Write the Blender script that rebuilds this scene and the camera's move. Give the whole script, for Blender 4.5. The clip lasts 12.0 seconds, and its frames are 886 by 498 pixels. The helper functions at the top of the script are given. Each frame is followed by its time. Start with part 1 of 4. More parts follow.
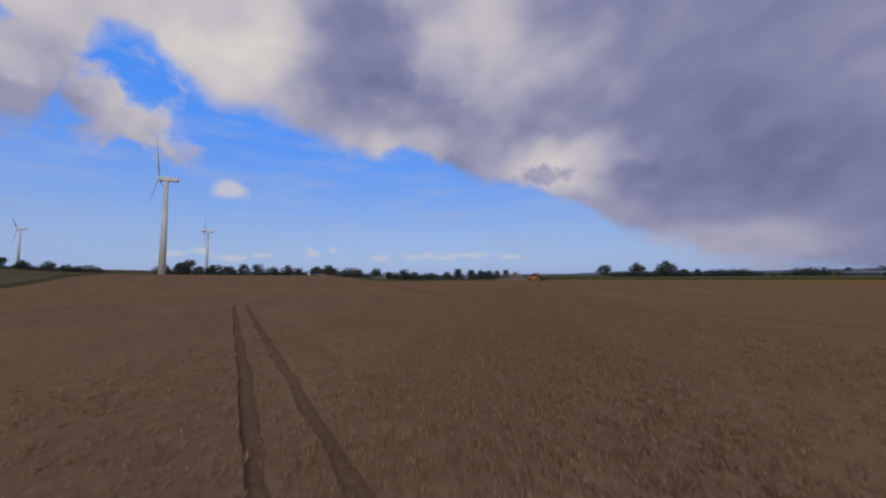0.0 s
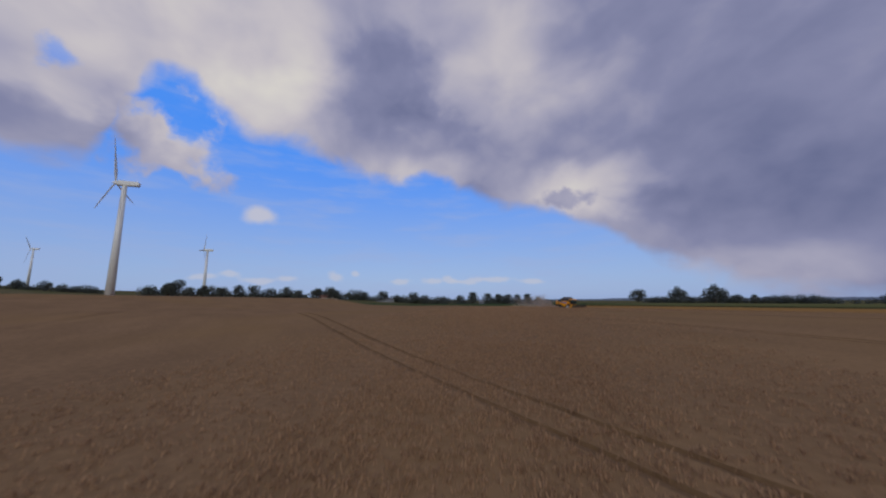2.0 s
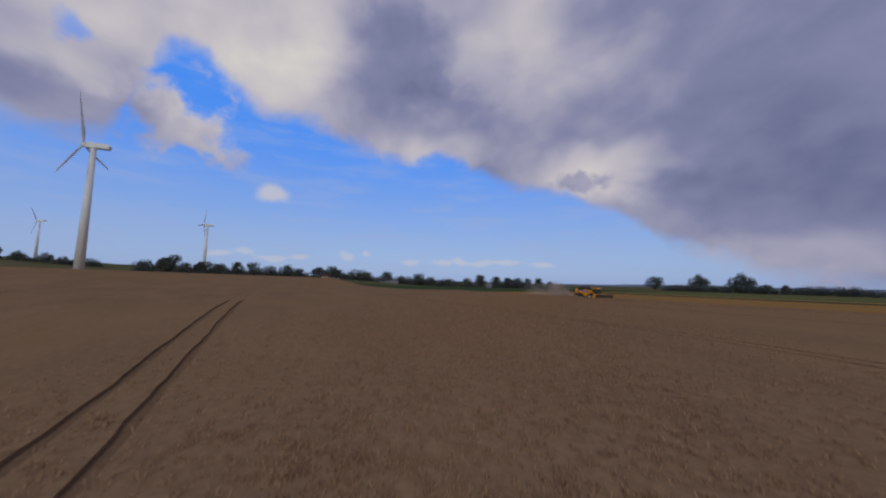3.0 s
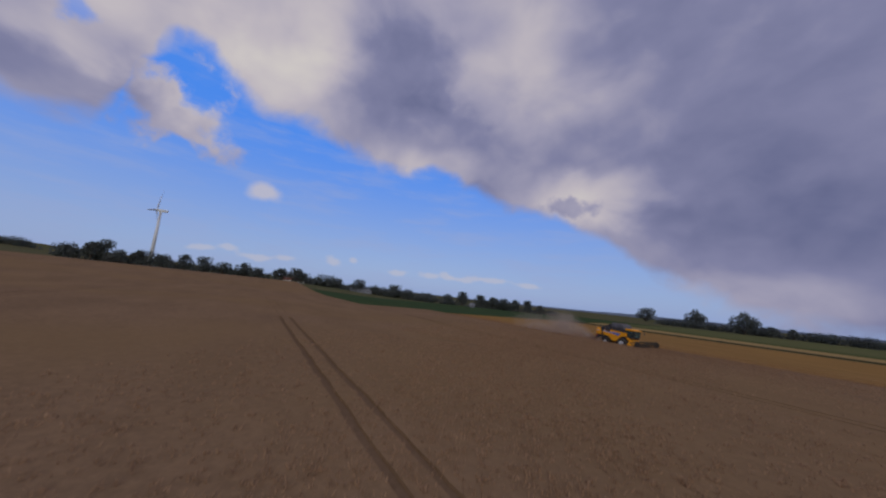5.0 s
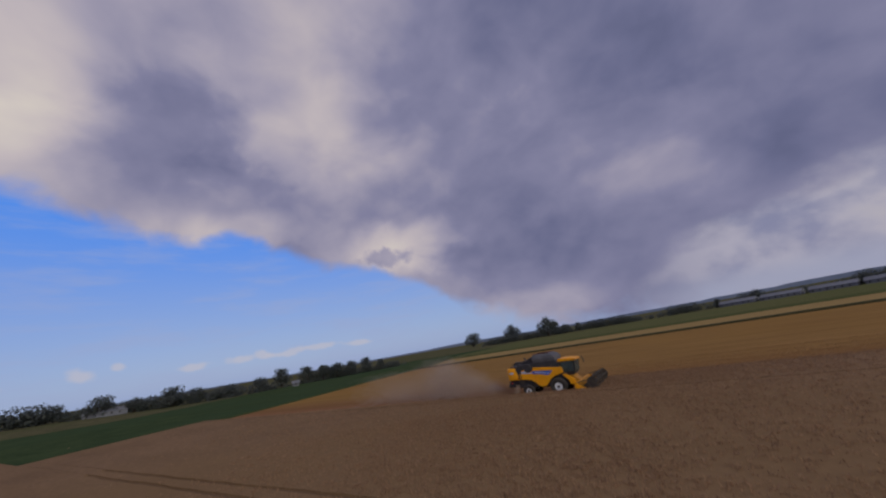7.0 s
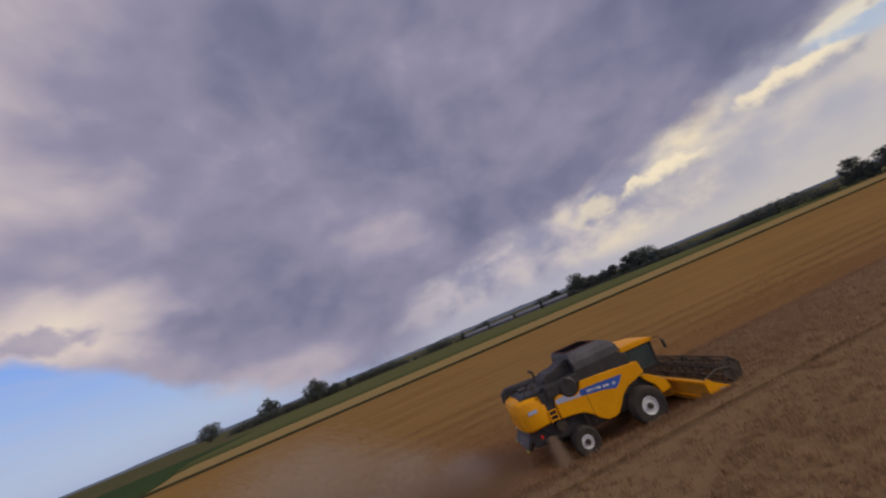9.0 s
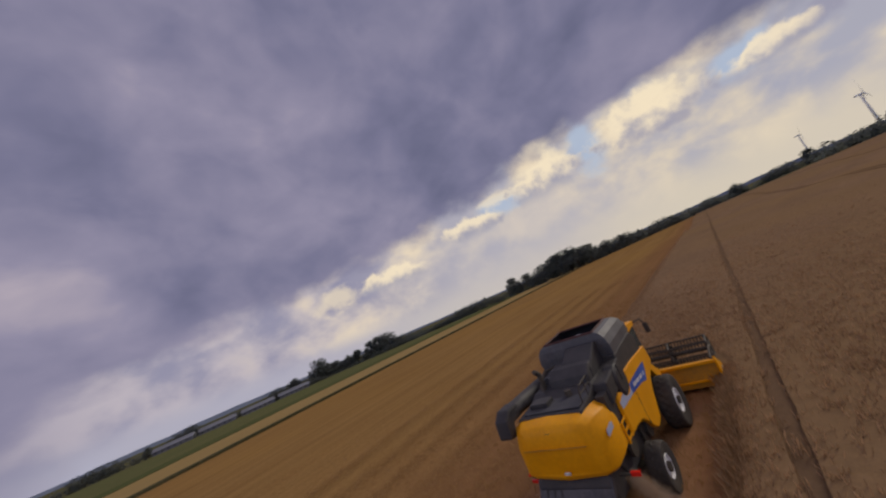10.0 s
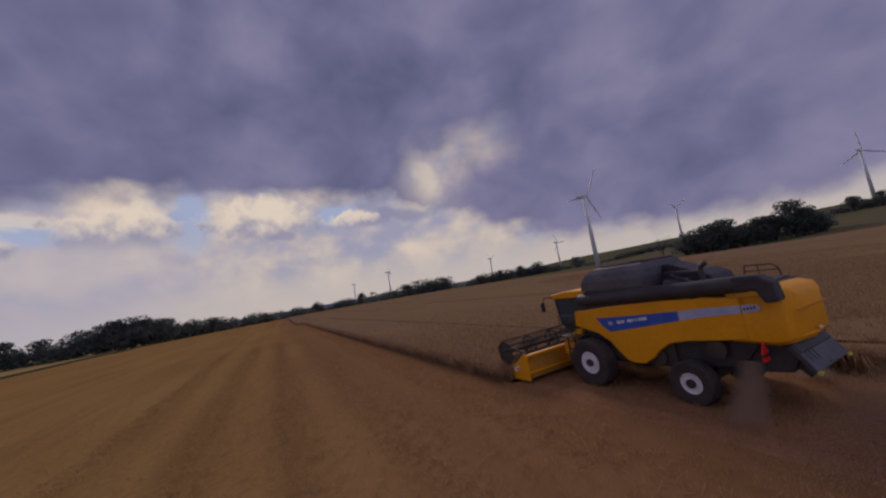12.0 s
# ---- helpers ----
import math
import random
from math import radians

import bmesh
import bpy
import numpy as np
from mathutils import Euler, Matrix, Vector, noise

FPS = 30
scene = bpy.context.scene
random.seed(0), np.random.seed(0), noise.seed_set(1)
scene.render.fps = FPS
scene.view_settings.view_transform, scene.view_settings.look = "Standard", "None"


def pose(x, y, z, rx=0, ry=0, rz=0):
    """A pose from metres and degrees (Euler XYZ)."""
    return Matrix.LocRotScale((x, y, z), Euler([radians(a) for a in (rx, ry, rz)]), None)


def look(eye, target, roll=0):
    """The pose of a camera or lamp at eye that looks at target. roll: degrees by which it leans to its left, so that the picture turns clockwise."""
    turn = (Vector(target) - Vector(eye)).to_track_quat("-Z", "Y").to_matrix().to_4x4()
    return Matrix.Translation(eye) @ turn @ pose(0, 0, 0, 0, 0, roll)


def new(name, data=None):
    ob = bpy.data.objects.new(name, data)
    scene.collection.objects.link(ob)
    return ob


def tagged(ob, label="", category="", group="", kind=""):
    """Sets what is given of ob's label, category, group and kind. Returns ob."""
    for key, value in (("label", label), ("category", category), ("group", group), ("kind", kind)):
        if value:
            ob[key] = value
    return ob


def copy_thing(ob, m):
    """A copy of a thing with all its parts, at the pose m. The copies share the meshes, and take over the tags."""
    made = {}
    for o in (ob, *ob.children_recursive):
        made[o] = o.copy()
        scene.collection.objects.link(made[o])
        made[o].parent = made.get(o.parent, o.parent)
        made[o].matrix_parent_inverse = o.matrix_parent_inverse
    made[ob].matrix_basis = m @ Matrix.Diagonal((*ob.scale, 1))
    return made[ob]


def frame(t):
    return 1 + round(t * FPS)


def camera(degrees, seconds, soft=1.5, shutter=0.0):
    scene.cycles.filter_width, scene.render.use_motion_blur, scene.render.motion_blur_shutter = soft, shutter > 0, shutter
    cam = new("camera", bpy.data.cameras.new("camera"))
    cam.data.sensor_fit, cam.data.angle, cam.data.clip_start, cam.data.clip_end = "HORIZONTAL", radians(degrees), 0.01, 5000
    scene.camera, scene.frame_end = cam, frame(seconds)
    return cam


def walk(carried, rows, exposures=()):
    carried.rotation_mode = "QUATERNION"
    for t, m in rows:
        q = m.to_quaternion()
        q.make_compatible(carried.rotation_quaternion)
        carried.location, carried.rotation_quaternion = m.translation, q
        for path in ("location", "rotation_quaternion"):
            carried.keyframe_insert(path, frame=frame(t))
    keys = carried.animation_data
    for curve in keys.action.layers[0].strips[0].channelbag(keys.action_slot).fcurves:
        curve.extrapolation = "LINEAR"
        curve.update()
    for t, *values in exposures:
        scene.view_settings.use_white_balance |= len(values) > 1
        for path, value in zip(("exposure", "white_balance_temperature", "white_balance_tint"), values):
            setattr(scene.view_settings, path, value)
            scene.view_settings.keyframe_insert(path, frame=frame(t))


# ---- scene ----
cam = camera(104.23, 12.0, soft=2.2, shutter=0.1)
PATH = [
    (0.0, pose(128.41, -137.39, 3.59, 94.62, 0.64, 58.45)),
    (0.5, pose(120.23, -129.77, 3.41, 95.04, -1.65, 61.41)),
    (1.0, pose(112.05, -122.15, 3.22, 94.04, -2.28, 62.39)),
    (1.5, pose(103.77, -114.45, 3.12, 94.49, -1.07, 62.36)),
    (2.0, pose(95.00, -106.28, 3.46, 98.62, 0.11, 61.87)),
    (2.5, pose(86.04, -98.88, 4.20, 96.04, 0.04, 62.66)),
    (3.0, pose(77.57, -92.42, 4.59, 95.58, -1.36, 63.46)),
    (4.8, pose(47.81, -70.75, 6.41, 97.33, -7.85, 61.92)),
    (5.0, pose(44.49, -68.30, 6.58, 97.98, -5.87, 60.97)),
    (5.5, pose(35.90, -62.15, 6.65, 102.85, 0.02, 57.05)),
    (6.0, pose(27.89, -55.84, 7.04, 102.81, 3.17, 50.33)),
    (6.5, pose(20.49, -49.67, 7.38, 107.43, 6.59, 43.60)),
    (6.7, pose(17.81, -47.22, 7.45, 107.40, 8.35, 39.45)),
    (8.5, pose(-5.04, -27.91, 8.28, 103.28, 10.03, 16.63)),
    (9.0, pose(-10.10, -20.12, 8.08, 104.92, 21.80, -4.55)),
    (9.5, pose(-12.98, -12.34, 7.65, 102.27, 25.11, -27.89)),
    (10.0, pose(-15.12, -5.65, 7.50, 101.43, 23.38, -49.28)),
    (10.5, pose(-16.66, 0.22, 7.81, 98.94, 24.36, -70.30)),
    (11.0, pose(-15.75, 6.21, 7.34, 97.09, 22.15, -91.72)),
    (11.5, pose(-12.75, 9.96, 6.18, 97.16, 18.75, -111.59)),
    (12.0, pose(-10.76, 13.18, 5.29, 96.28, 9.68, -115.96)),
]
EXPOSURES = [(0.0, 0.05, 5980, 4), (3.0, 0.0, 5930, 4), (5.0, -0.10, 5930, 8), (6.0, -0.10, 6080, 9), (8.5, 0.07, 6700, 7), (9.5, 0.26, 7080, 7),
             (10.5, 0.03, 6780, 12), (11.5, -0.10, 6400, 18), (12.0, -0.14, 6400, 18)]
walk(cam, PATH, EXPOSURES)

# ---- world, sun ----
HEADING = 57.5          # turn of the field's rows against the first view
SUN_YAW, SUN_HEIGHT = -117.0, 27.0   # where the sun stands behind the clouds


class Graph:
    """Short hand for shader nodes."""

    def __init__(self, tree):
        self.tree = tree

    def node(self, kind):
        return self.tree.nodes.new(kind)

    def put(self, socket, value):
        if isinstance(value, bpy.types.NodeSocket):
            self.tree.links.new(value, socket)
        elif value is not None:
            socket.default_value = value

    def math(self, op, a, b=None, c=None, clamp=False):
        n = self.node("ShaderNodeMath")
        n.operation, n.use_clamp = op, clamp
        for i, v in enumerate((a, b, c)):
            self.put(n.inputs[i], v)
        return n.outputs[0]

    def vmath(self, op, a, b=None, scale=None):
        n = self.node("ShaderNodeVectorMath")
        n.operation = op
        self.put(n.inputs[0], a)
        self.put(n.inputs[1], b)
        if scale is not None:
            self.put(n.inputs["Scale"], scale)
        return n.outputs[0]

    def smooth(self, x, lo, hi, a=0.0, b=1.0):
        n = self.node("ShaderNodeMapRange")
        n.interpolation_type = "SMOOTHSTEP"
        for i, v in enumerate((x, lo, hi, a, b)):
            self.put(n.inputs[i], v)
        return n.outputs[0]

    def noise(self, vector, scale, detail=4.0, rough=0.55, warp=0.0):
        n = self.node("ShaderNodeTexNoise")
        self.put(n.inputs["Vector"], vector)
        for key, v in (("Scale", scale), ("Detail", detail), ("Roughness", rough), ("Distortion", warp)):
            self.put(n.inputs[key], v)
        return n.outputs[0]

    def mix(self, f, a, b, blend="MIX"):
        n = self.node("ShaderNodeMix")
        n.data_type, n.blend_type = "RGBA", blend
        self.put(n.inputs[0], f)
        self.put(n.inputs[6], a if isinstance(a, bpy.types.NodeSocket) else (*a, 1.0))
        self.put(n.inputs[7], b if isinstance(b, bpy.types.NodeSocket) else (*b, 1.0))
        return n.outputs[2]

    def ramp(self, x, stops):
        n = self.node("ShaderNodeValToRGB")
        self.put(n.inputs[0], x)
        e = n.color_ramp.elements
        while len(e) < len(stops):
            e.new(0.5)
        for el, (p, c) in zip(e, stops):
            el.position = p
            el.color = (c, c, c, 1.0) if isinstance(c, (int, float)) else (*c, 1.0)
        return n.outputs[0]

    def combine(self, x, y, z):
        n = self.node("ShaderNodeCombineXYZ")
        for i, v in enumerate((x, y, z)):
            self.put(n.inputs[i], v)
        return n.outputs[0]

    def split(self, v):
        n = self.node("ShaderNodeSeparateXYZ")
        self.put(n.inputs[0], v)
        return n.outputs


world = bpy.data.worlds.new("cloudy_sky")
scene.world = world
world.use_nodes = True
world.node_tree.nodes.clear()
g = Graph(world.node_tree)
way = g.node("ShaderNodeTexCoord").outputs["Generated"]
turn = g.node("ShaderNodeMapping")
turn.inputs["Rotation"].default_value = (0, 0, radians(80.0 - HEADING))
g.put(turn.inputs["Vector"], way)
dx, dy, dz = g.split(turn.outputs[0])
# compass angle (degrees, from the middle of the seen part, left positive) and height above the horizon
bearing = g.math("MULTIPLY", g.math("ARCTAN2", g.math("MULTIPLY", dx, -1.0), dy), 57.29578)
height = g.math("MULTIPLY", g.math("ARCSINE", dz), 57.29578)
# lumps of cloud, flatter towards the horizon
flat = g.vmath("MULTIPLY", way, (1.0, 1.0, 1.35))
puff = g.math("SUBTRACT", g.noise(flat, 3.4, 4.0, 0.44, 0.35), 0.5)
billow = g.math("SUBTRACT", g.noise(flat, 9.0, 4.5, 0.46, 0.3), 0.5)
ripple = g.math("SUBTRACT", g.noise(g.vmath("ADD", flat, (7.3, 1.1, 4.2)), 6.0, 6.0, 0.50), 0.5)
fluff = g.math("SUBTRACT", g.noise(g.vmath("ADD", way, (3.7, 9.2, 1.4)), 26.0, 5.0, 0.55), 0.5)
raw_bearing, raw_height = bearing, height
bearing = g.math("ADD", bearing, g.math("MULTIPLY", ripple, 12.0))
height = g.math("ADD", height, g.math("MULTIPLY", billow, 6.0))


def spot(az, el, wide, tall, rag=0.5, fade=0.6):
    """A ragged oval in the sky round az, el: 1 inside, 0 outside."""
    a = g.math("DIVIDE", g.math("SUBTRACT", bearing, az + 22.5), wide)
    b = g.math("DIVIDE", g.math("SUBTRACT", height, el), tall)
    r = g.math("SQRT", g.math("ADD", g.math("MULTIPLY", a, a), g.math("MULTIPLY", b, b)))
    r = g.math("ADD", r, g.math("MULTIPLY", billow, rag))
    return g.smooth(r, 1.0 + fade * 0.5, 1.0 - fade * 0.5)


def small_spot(az, el, wide, tall, bend=1.0):
    """A little cloud: the oval is bent less."""
    a = g.math("DIVIDE", g.math("ADD", g.math("SUBTRACT", raw_bearing, az + 22.5), g.math("MULTIPLY", ripple, wide * 3.0 * bend)), wide)
    b = g.math("DIVIDE", g.math("ADD", g.math("SUBTRACT", raw_height, el), g.math("MULTIPLY", billow, tall * 5.0 * bend)), tall)
    r = g.math("SQRT", g.math("ADD", g.math("MULTIPLY", a, a), g.math("MULTIPLY", b, b)))
    r = g.math("ADD", r, g.math("MULTIPLY", fluff, 1.4 * bend))
    return g.smooth(r, 1.4, 0.5)


def along(points, top=50.0):
    """A value that runs along the compass: an edge's height, a shade."""
    x = g.math("DIVIDE", g.math("ADD", raw_bearing, 180.0), 360.0)
    stops = [((az + 22.5 + 180.0) / 360.0, v / top) for az, v in sorted(points)]
    return g.math("MULTIPLY", g.ramp(x, stops), top)


# clear sky
sky = g.node("ShaderNodeTexSky")
sky.sky_type = "NISHITA"
sky.sun_disc = False
sky.sun_elevation, sky.sun_rotation = radians(SUN_HEIGHT), radians(-SUN_YAW)
clear = g.mix(g.smooth(raw_height, 1.0, 25.0), (0.31, 0.392, 0.66), (0.080, 0.278, 0.92))
clear = g.mix(0.2, clear, g.mix(1.0, sky.outputs[0], (0.09, 0.09, 0.09), "MULTIPLY"))
clear = g.mix(g.math("MULTIPLY", g.smooth(g.noise(g.vmath("MULTIPLY", way, (1.0, 1.0, 6.0)), 5.0, 5.0, 0.6), 0.42, 0.72), 0.35), clear, (0.36, 0.40, 0.60))
# shades of the cloud cover
shade = along([(150, 0.62), (112, 0.68), (85, 0.70), (62, 0.60), (45, 0.50), (25, 0.39), (0, 0.355), (-22, 0.30), (-45, 0.27), (-75, 0.225), (-110, 0.245), (-135, 0.27), (-150, 0.31)], 1.0)
shade = g.math("ADD", shade, g.math("ADD", g.math("MULTIPLY", puff, 0.78), g.math("MULTIPLY", billow, 0.30)))
for az, el, wide, tall, change in ((73, 32.0, 8.5, 7.5, -0.22), (64, 27.0, 6.0, 4.5, -0.16), (50, 32.0, 10.0, 7.0, 0.10), (42, 47.0, 16.0, 9.0, 0.12), (110, 19.0, 9.0, 3.0, -0.22), (37, 17.5, 10.0, 3.6, 0.30), (22, 13.0, 12.0, 4.5, -0.04),
                                   (-45, 38.0, 7.0, 5.0, 0.08), (62, 21.0, 7.0, 2.5, 0.16), (100, 34.0, 22.0, 10.0, 0.16),
                                   (-148, 24.0, 9.0, 6.0, 0.10), (20, 3.5, 12.0, 3.0, 0.16)):
    shade = g.math("ADD", shade, g.math("MULTIPLY", spot(az, el, wide, tall, 0.6, 1.1), change))
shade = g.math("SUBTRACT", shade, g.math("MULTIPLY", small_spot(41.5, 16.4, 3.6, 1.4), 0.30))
cover = g.ramp(shade, [(0.0, (0.085, 0.095, 0.175)), (0.22, (0.158, 0.160, 0.268)), (0.42, (0.240, 0.229, 0.345)), (0.60, (0.385, 0.345, 0.43)),
                       (0.80, (0.57, 0.49, 0.50)), (1.0, (0.74, 0.65, 0.56))])
# where the cover ends above the blue gap
upper = along([(150, 17), (116, 16), (110, 16.5), (107.5, 20), (106.3, 25), (103.5, 28.5), (99, 28), (96.5, 24.8), (84, 23.5), (72, 19.7), (61, 18.7),
               (52, 16.3), (43, 14), (35, 10.2), (28, 6), (22, 2.6), (15, 0)])
over = g.math("SUBTRACT", g.math("ADD", raw_height, g.math("MULTIPLY", billow, 7.0)), g.math("ADD", upper, g.math("MULTIPLY", ripple, 5.0)))
closed = g.smooth(over, -1.5, 1.8)
closed = g.math("MAXIMUM", closed, small_spot(102.0, 20.8, 5.8, 4.0))
closed = g.math("MULTIPLY", closed, g.math("SUBTRACT", 1.0, g.math("MULTIPLY", small_spot(112.5, 27.0, 2.0, 1.6), 0.6)))
# bright band under the dark deck
lower = along([(6, 1), (-3, 8), (-13, 11), (-27, 12), (-46, 13.8), (-56, 15.4), (-71, 18.4), (-80, 19), (-91, 18.5), (-101, 16.5), (-110, 16.5), (-119, 13),
               (-128, 8.5), (-137, 5.8), (-146, 4.2), (-158, 3.4), (-175, 5)])
under = g.math("SUBTRACT", g.math("ADD", lower, g.math("MULTIPLY", ripple, 7.0)), g.math("ADD", raw_height, g.math("MULTIPLY", billow, 6.0)))
band = g.smooth(under, -1.6, 2.0)
band = g.math("MULTIPLY", band, g.smooth(raw_bearing, 32.0, 14.0))
hole = g.math("MAXIMUM", spot(-117.0, 18.0, 4.5, 4.6, 1.6, 1.7), g.math("MULTIPLY", spot(-125.0, 21.5, 6.0, 2.8, 1.6, 1.8), 0.7))
band = g.math("MAXIMUM", band, g.math("MULTIPLY", hole, 0.85))
lump = g.math("ADD", 0.5, g.math("ADD", g.math("MULTIPLY", ripple, 1.5), g.math("MULTIPLY", billow, 1.1)))
glow = g.mix(g.smooth(raw_bearing, 10.0, -50.0), (0.42, 0.39, 0.47), (0.56, 0.505, 0.455))
glow = g.mix(g.smooth(raw_bearing, -92.0, -122.0), glow, (0.47, 0.42, 0.39))
pale = g.mix(g.smooth(lump, 0.22, 0.66), g.mix(g.smooth(raw_bearing, -20.0, -50.0), (0.25, 0.25, 0.37), (0.34, 0.35, 0.45)), glow)
pale = g.mix(g.math("MULTIPLY", g.smooth(lump, 0.50, 0.92), g.smooth(raw_bearing, 15.0, -25.0)), pale, (0.72, 0.62, 0.49))
pale = g.mix(g.smooth(raw_height, g.smooth(raw_bearing, -10.0, -50.0, 4.5, 8.5), 1.0), pale, g.mix(g.smooth(raw_bearing, 0.0, -50.0), (0.36, 0.36, 0.47), (0.56, 0.51, 0.45)))
pale = g.mix(g.math("MULTIPLY", spot(-64.0, 7.0, 18.0, 8.0, 0.6, 1.2), 0.6), pale, (0.41, 0.40, 0.47))
for az, el, wide, tall in ((-80.9, 14.4, 2.4, 3.6), (-66.0, 13.0, 4.0, 1.5), (-101.0, 13.6, 3.0, 1.8)):
    pale = g.mix(g.math("MULTIPLY", small_spot(az, el, wide, tall, 0.7), 0.8), pale, (0.36, 0.45, 0.62))
for az, el, wide, tall in ((-75.5, 16.0, 4.0, 2.0), (-91.5, 14.6, 4.5, 2.2), (-116.0, 18.5, 2.6, 2.2), (-66.0, 14.0, 3.0, 1.2), (-36.0, 9.0, 5.0, 1.3)):
    pale = g.mix(g.math("MULTIPLY", small_spot(az, el, wide, tall), 0.6), pale, (0.78, 0.68, 0.52))
for az, el, wide, tall in ((-76.0, 13.6, 4.0, 0.9), (-91.0, 12.2, 4.5, 1.0), (-112.0, 12.5, 5.0, 1.2)):
    pale = g.mix(g.math("MULTIPLY", small_spot(az, el, wide, tall), 0.7), pale, (0.26, 0.26, 0.37))
# heaped clouds with bright tops and grey bases
def heap(az, el, wide, tall):
    """Cover of a heaped cloud and how near its top a point lies."""
    a = g.math("DIVIDE", g.math("SUBTRACT", raw_bearing, az + 22.5), wide)
    b = g.math("DIVIDE", g.math("SUBTRACT", raw_height, el), tall)
    r = g.math("ADD", g.math("SQRT", g.math("ADD", g.math("MULTIPLY", a, a), g.math("MULTIPLY", b, b))), g.math("MULTIPLY", fluff, 1.7))
    r = g.math("ADD", r, g.math("MULTIPLY", billow, 0.9))
    inside = g.math("MULTIPLY", g.smooth(r, 1.18, 0.72), g.smooth(b, -1.0, -0.1))
    return inside, g.smooth(g.math("ADD", b, g.math("MULTIPLY", fluff, 2.2)), -0.6, 0.55)


for az, el, wide, tall in ((-89.5, 13.6, 7.0, 3.6), (-73.5, 13.4, 5.5, 3.2), (-103.0, 12.8, 4.0, 1.6), (-60.0, 11.5, 5.0, 2.0), (-45.0, 9.2, 6.0, 1.8)):
    inside, top = heap(az, el, wide, tall)
    pale = g.mix(g.math("MULTIPLY", inside, 0.88), pale, g.mix(top, (0.31, 0.31, 0.40), (0.78, 0.68, 0.53)))
colour = g.mix(closed, clear, cover)
# small clouds in the blue gap
for az, el, wide, tall in ((90.4, 12.9, 2.3, 1.25), (79.5, 3.7, 1.2, 0.6), (76.0, 4.5, 0.7, 0.45), (69.0, 3.2, 1.4, 0.5), (97.0, 3.4, 2.0, 0.45), (93.5, 3.7, 1.3, 0.45), (90.0, 3.2, 2.2, 0.4), (86.5, 3.5, 1.3, 0.5),
                           (64.5, 3.2, 1.7, 0.5), (61.0, 3.5, 1.4, 0.6), (57.5, 3.4, 2.6, 0.45), (53.0, 3.3, 2.2, 0.4), (48.5, 3.0, 2.0, 0.4)):
    colour = g.mix(g.math("MULTIPLY", small_spot(az, el, wide, tall, 0.45 if el > 10 else 1.0), 0.8 if el > 10 else 0.5), colour, (0.60, 0.53, 0.54))
colour = g.mix(band, colour, pale)
# ground half of the sky ball, never seen
colour = g.mix(g.smooth(raw_height, 0.0, -2.0), colour, (0.10, 0.08, 0.06))
back = g.node("ShaderNodeBackground")
g.put(back.inputs[0], colour)
back.inputs[1].default_value = 1.0
g.put(g.node("ShaderNodeOutputWorld").inputs[0], back.outputs[0])

sun = new("sun", bpy.data.lights.new("sun", "SUN"))
sun.data.energy, sun.data.angle, sun.data.color = 1.1, radians(20), (1.0, 0.93, 0.82)
sun.matrix_world = look((0, 0, 0), (math.sin(radians(SUN_YAW)), -math.cos(radians(SUN_YAW)), -math.tan(radians(SUN_HEIGHT))))


# ---- materials ----
def material(name, dark, light, scale, rough=0.8, metal=0.0, bump=0.0, bump_scale=None, fine=None, spec=0.4, stretch=(1, 1, 1), coords="Object", coat=0.0):
    """Noise between two colours at two scales, with fine relief."""
    m = bpy.data.materials.new(name)
    m.use_nodes = True
    m.node_tree.nodes.clear()
    q = Graph(m.node_tree)
    where = q.node("ShaderNodeTexCoord").outputs[coords]
    where = q.vmath("MULTIPLY", where, stretch)
    large = q.noise(where, scale, 4.0, 0.6)
    small = q.noise(where, fine or scale * 9.0, 5.0, 0.65)
    f = q.smooth(q.math("ADD", q.math("MULTIPLY", large, 0.55), q.math("MULTIPLY", small, 0.45)), 0.33, 0.67)
    s = q.node("ShaderNodeBsdfPrincipled")
    q.put(s.inputs["Base Color"], q.mix(f, dark, light))
    q.put(s.inputs["Roughness"], q.smooth(small, 0.2, 0.8, max(rough - 0.1, 0.02), min(rough + 0.1, 1.0)))
    s.inputs["Metallic"].default_value = metal
    s.inputs["Specular IOR Level"].default_value = spec
    s.inputs["Coat Weight"].default_value = coat
    if bump:
        b = q.node("ShaderNodeBump")
        b.inputs["Strength"].default_value = 0.8
        b.inputs["Distance"].default_value = bump
        q.put(b.inputs["Height"], q.noise(where, bump_scale or scale * 9.0, 5.0, 0.6))
        q.put(s.inputs["Normal"], b.outputs[0])
    q.put(q.node("ShaderNodeOutputMaterial").inputs[0], s.outputs[0])
    return m


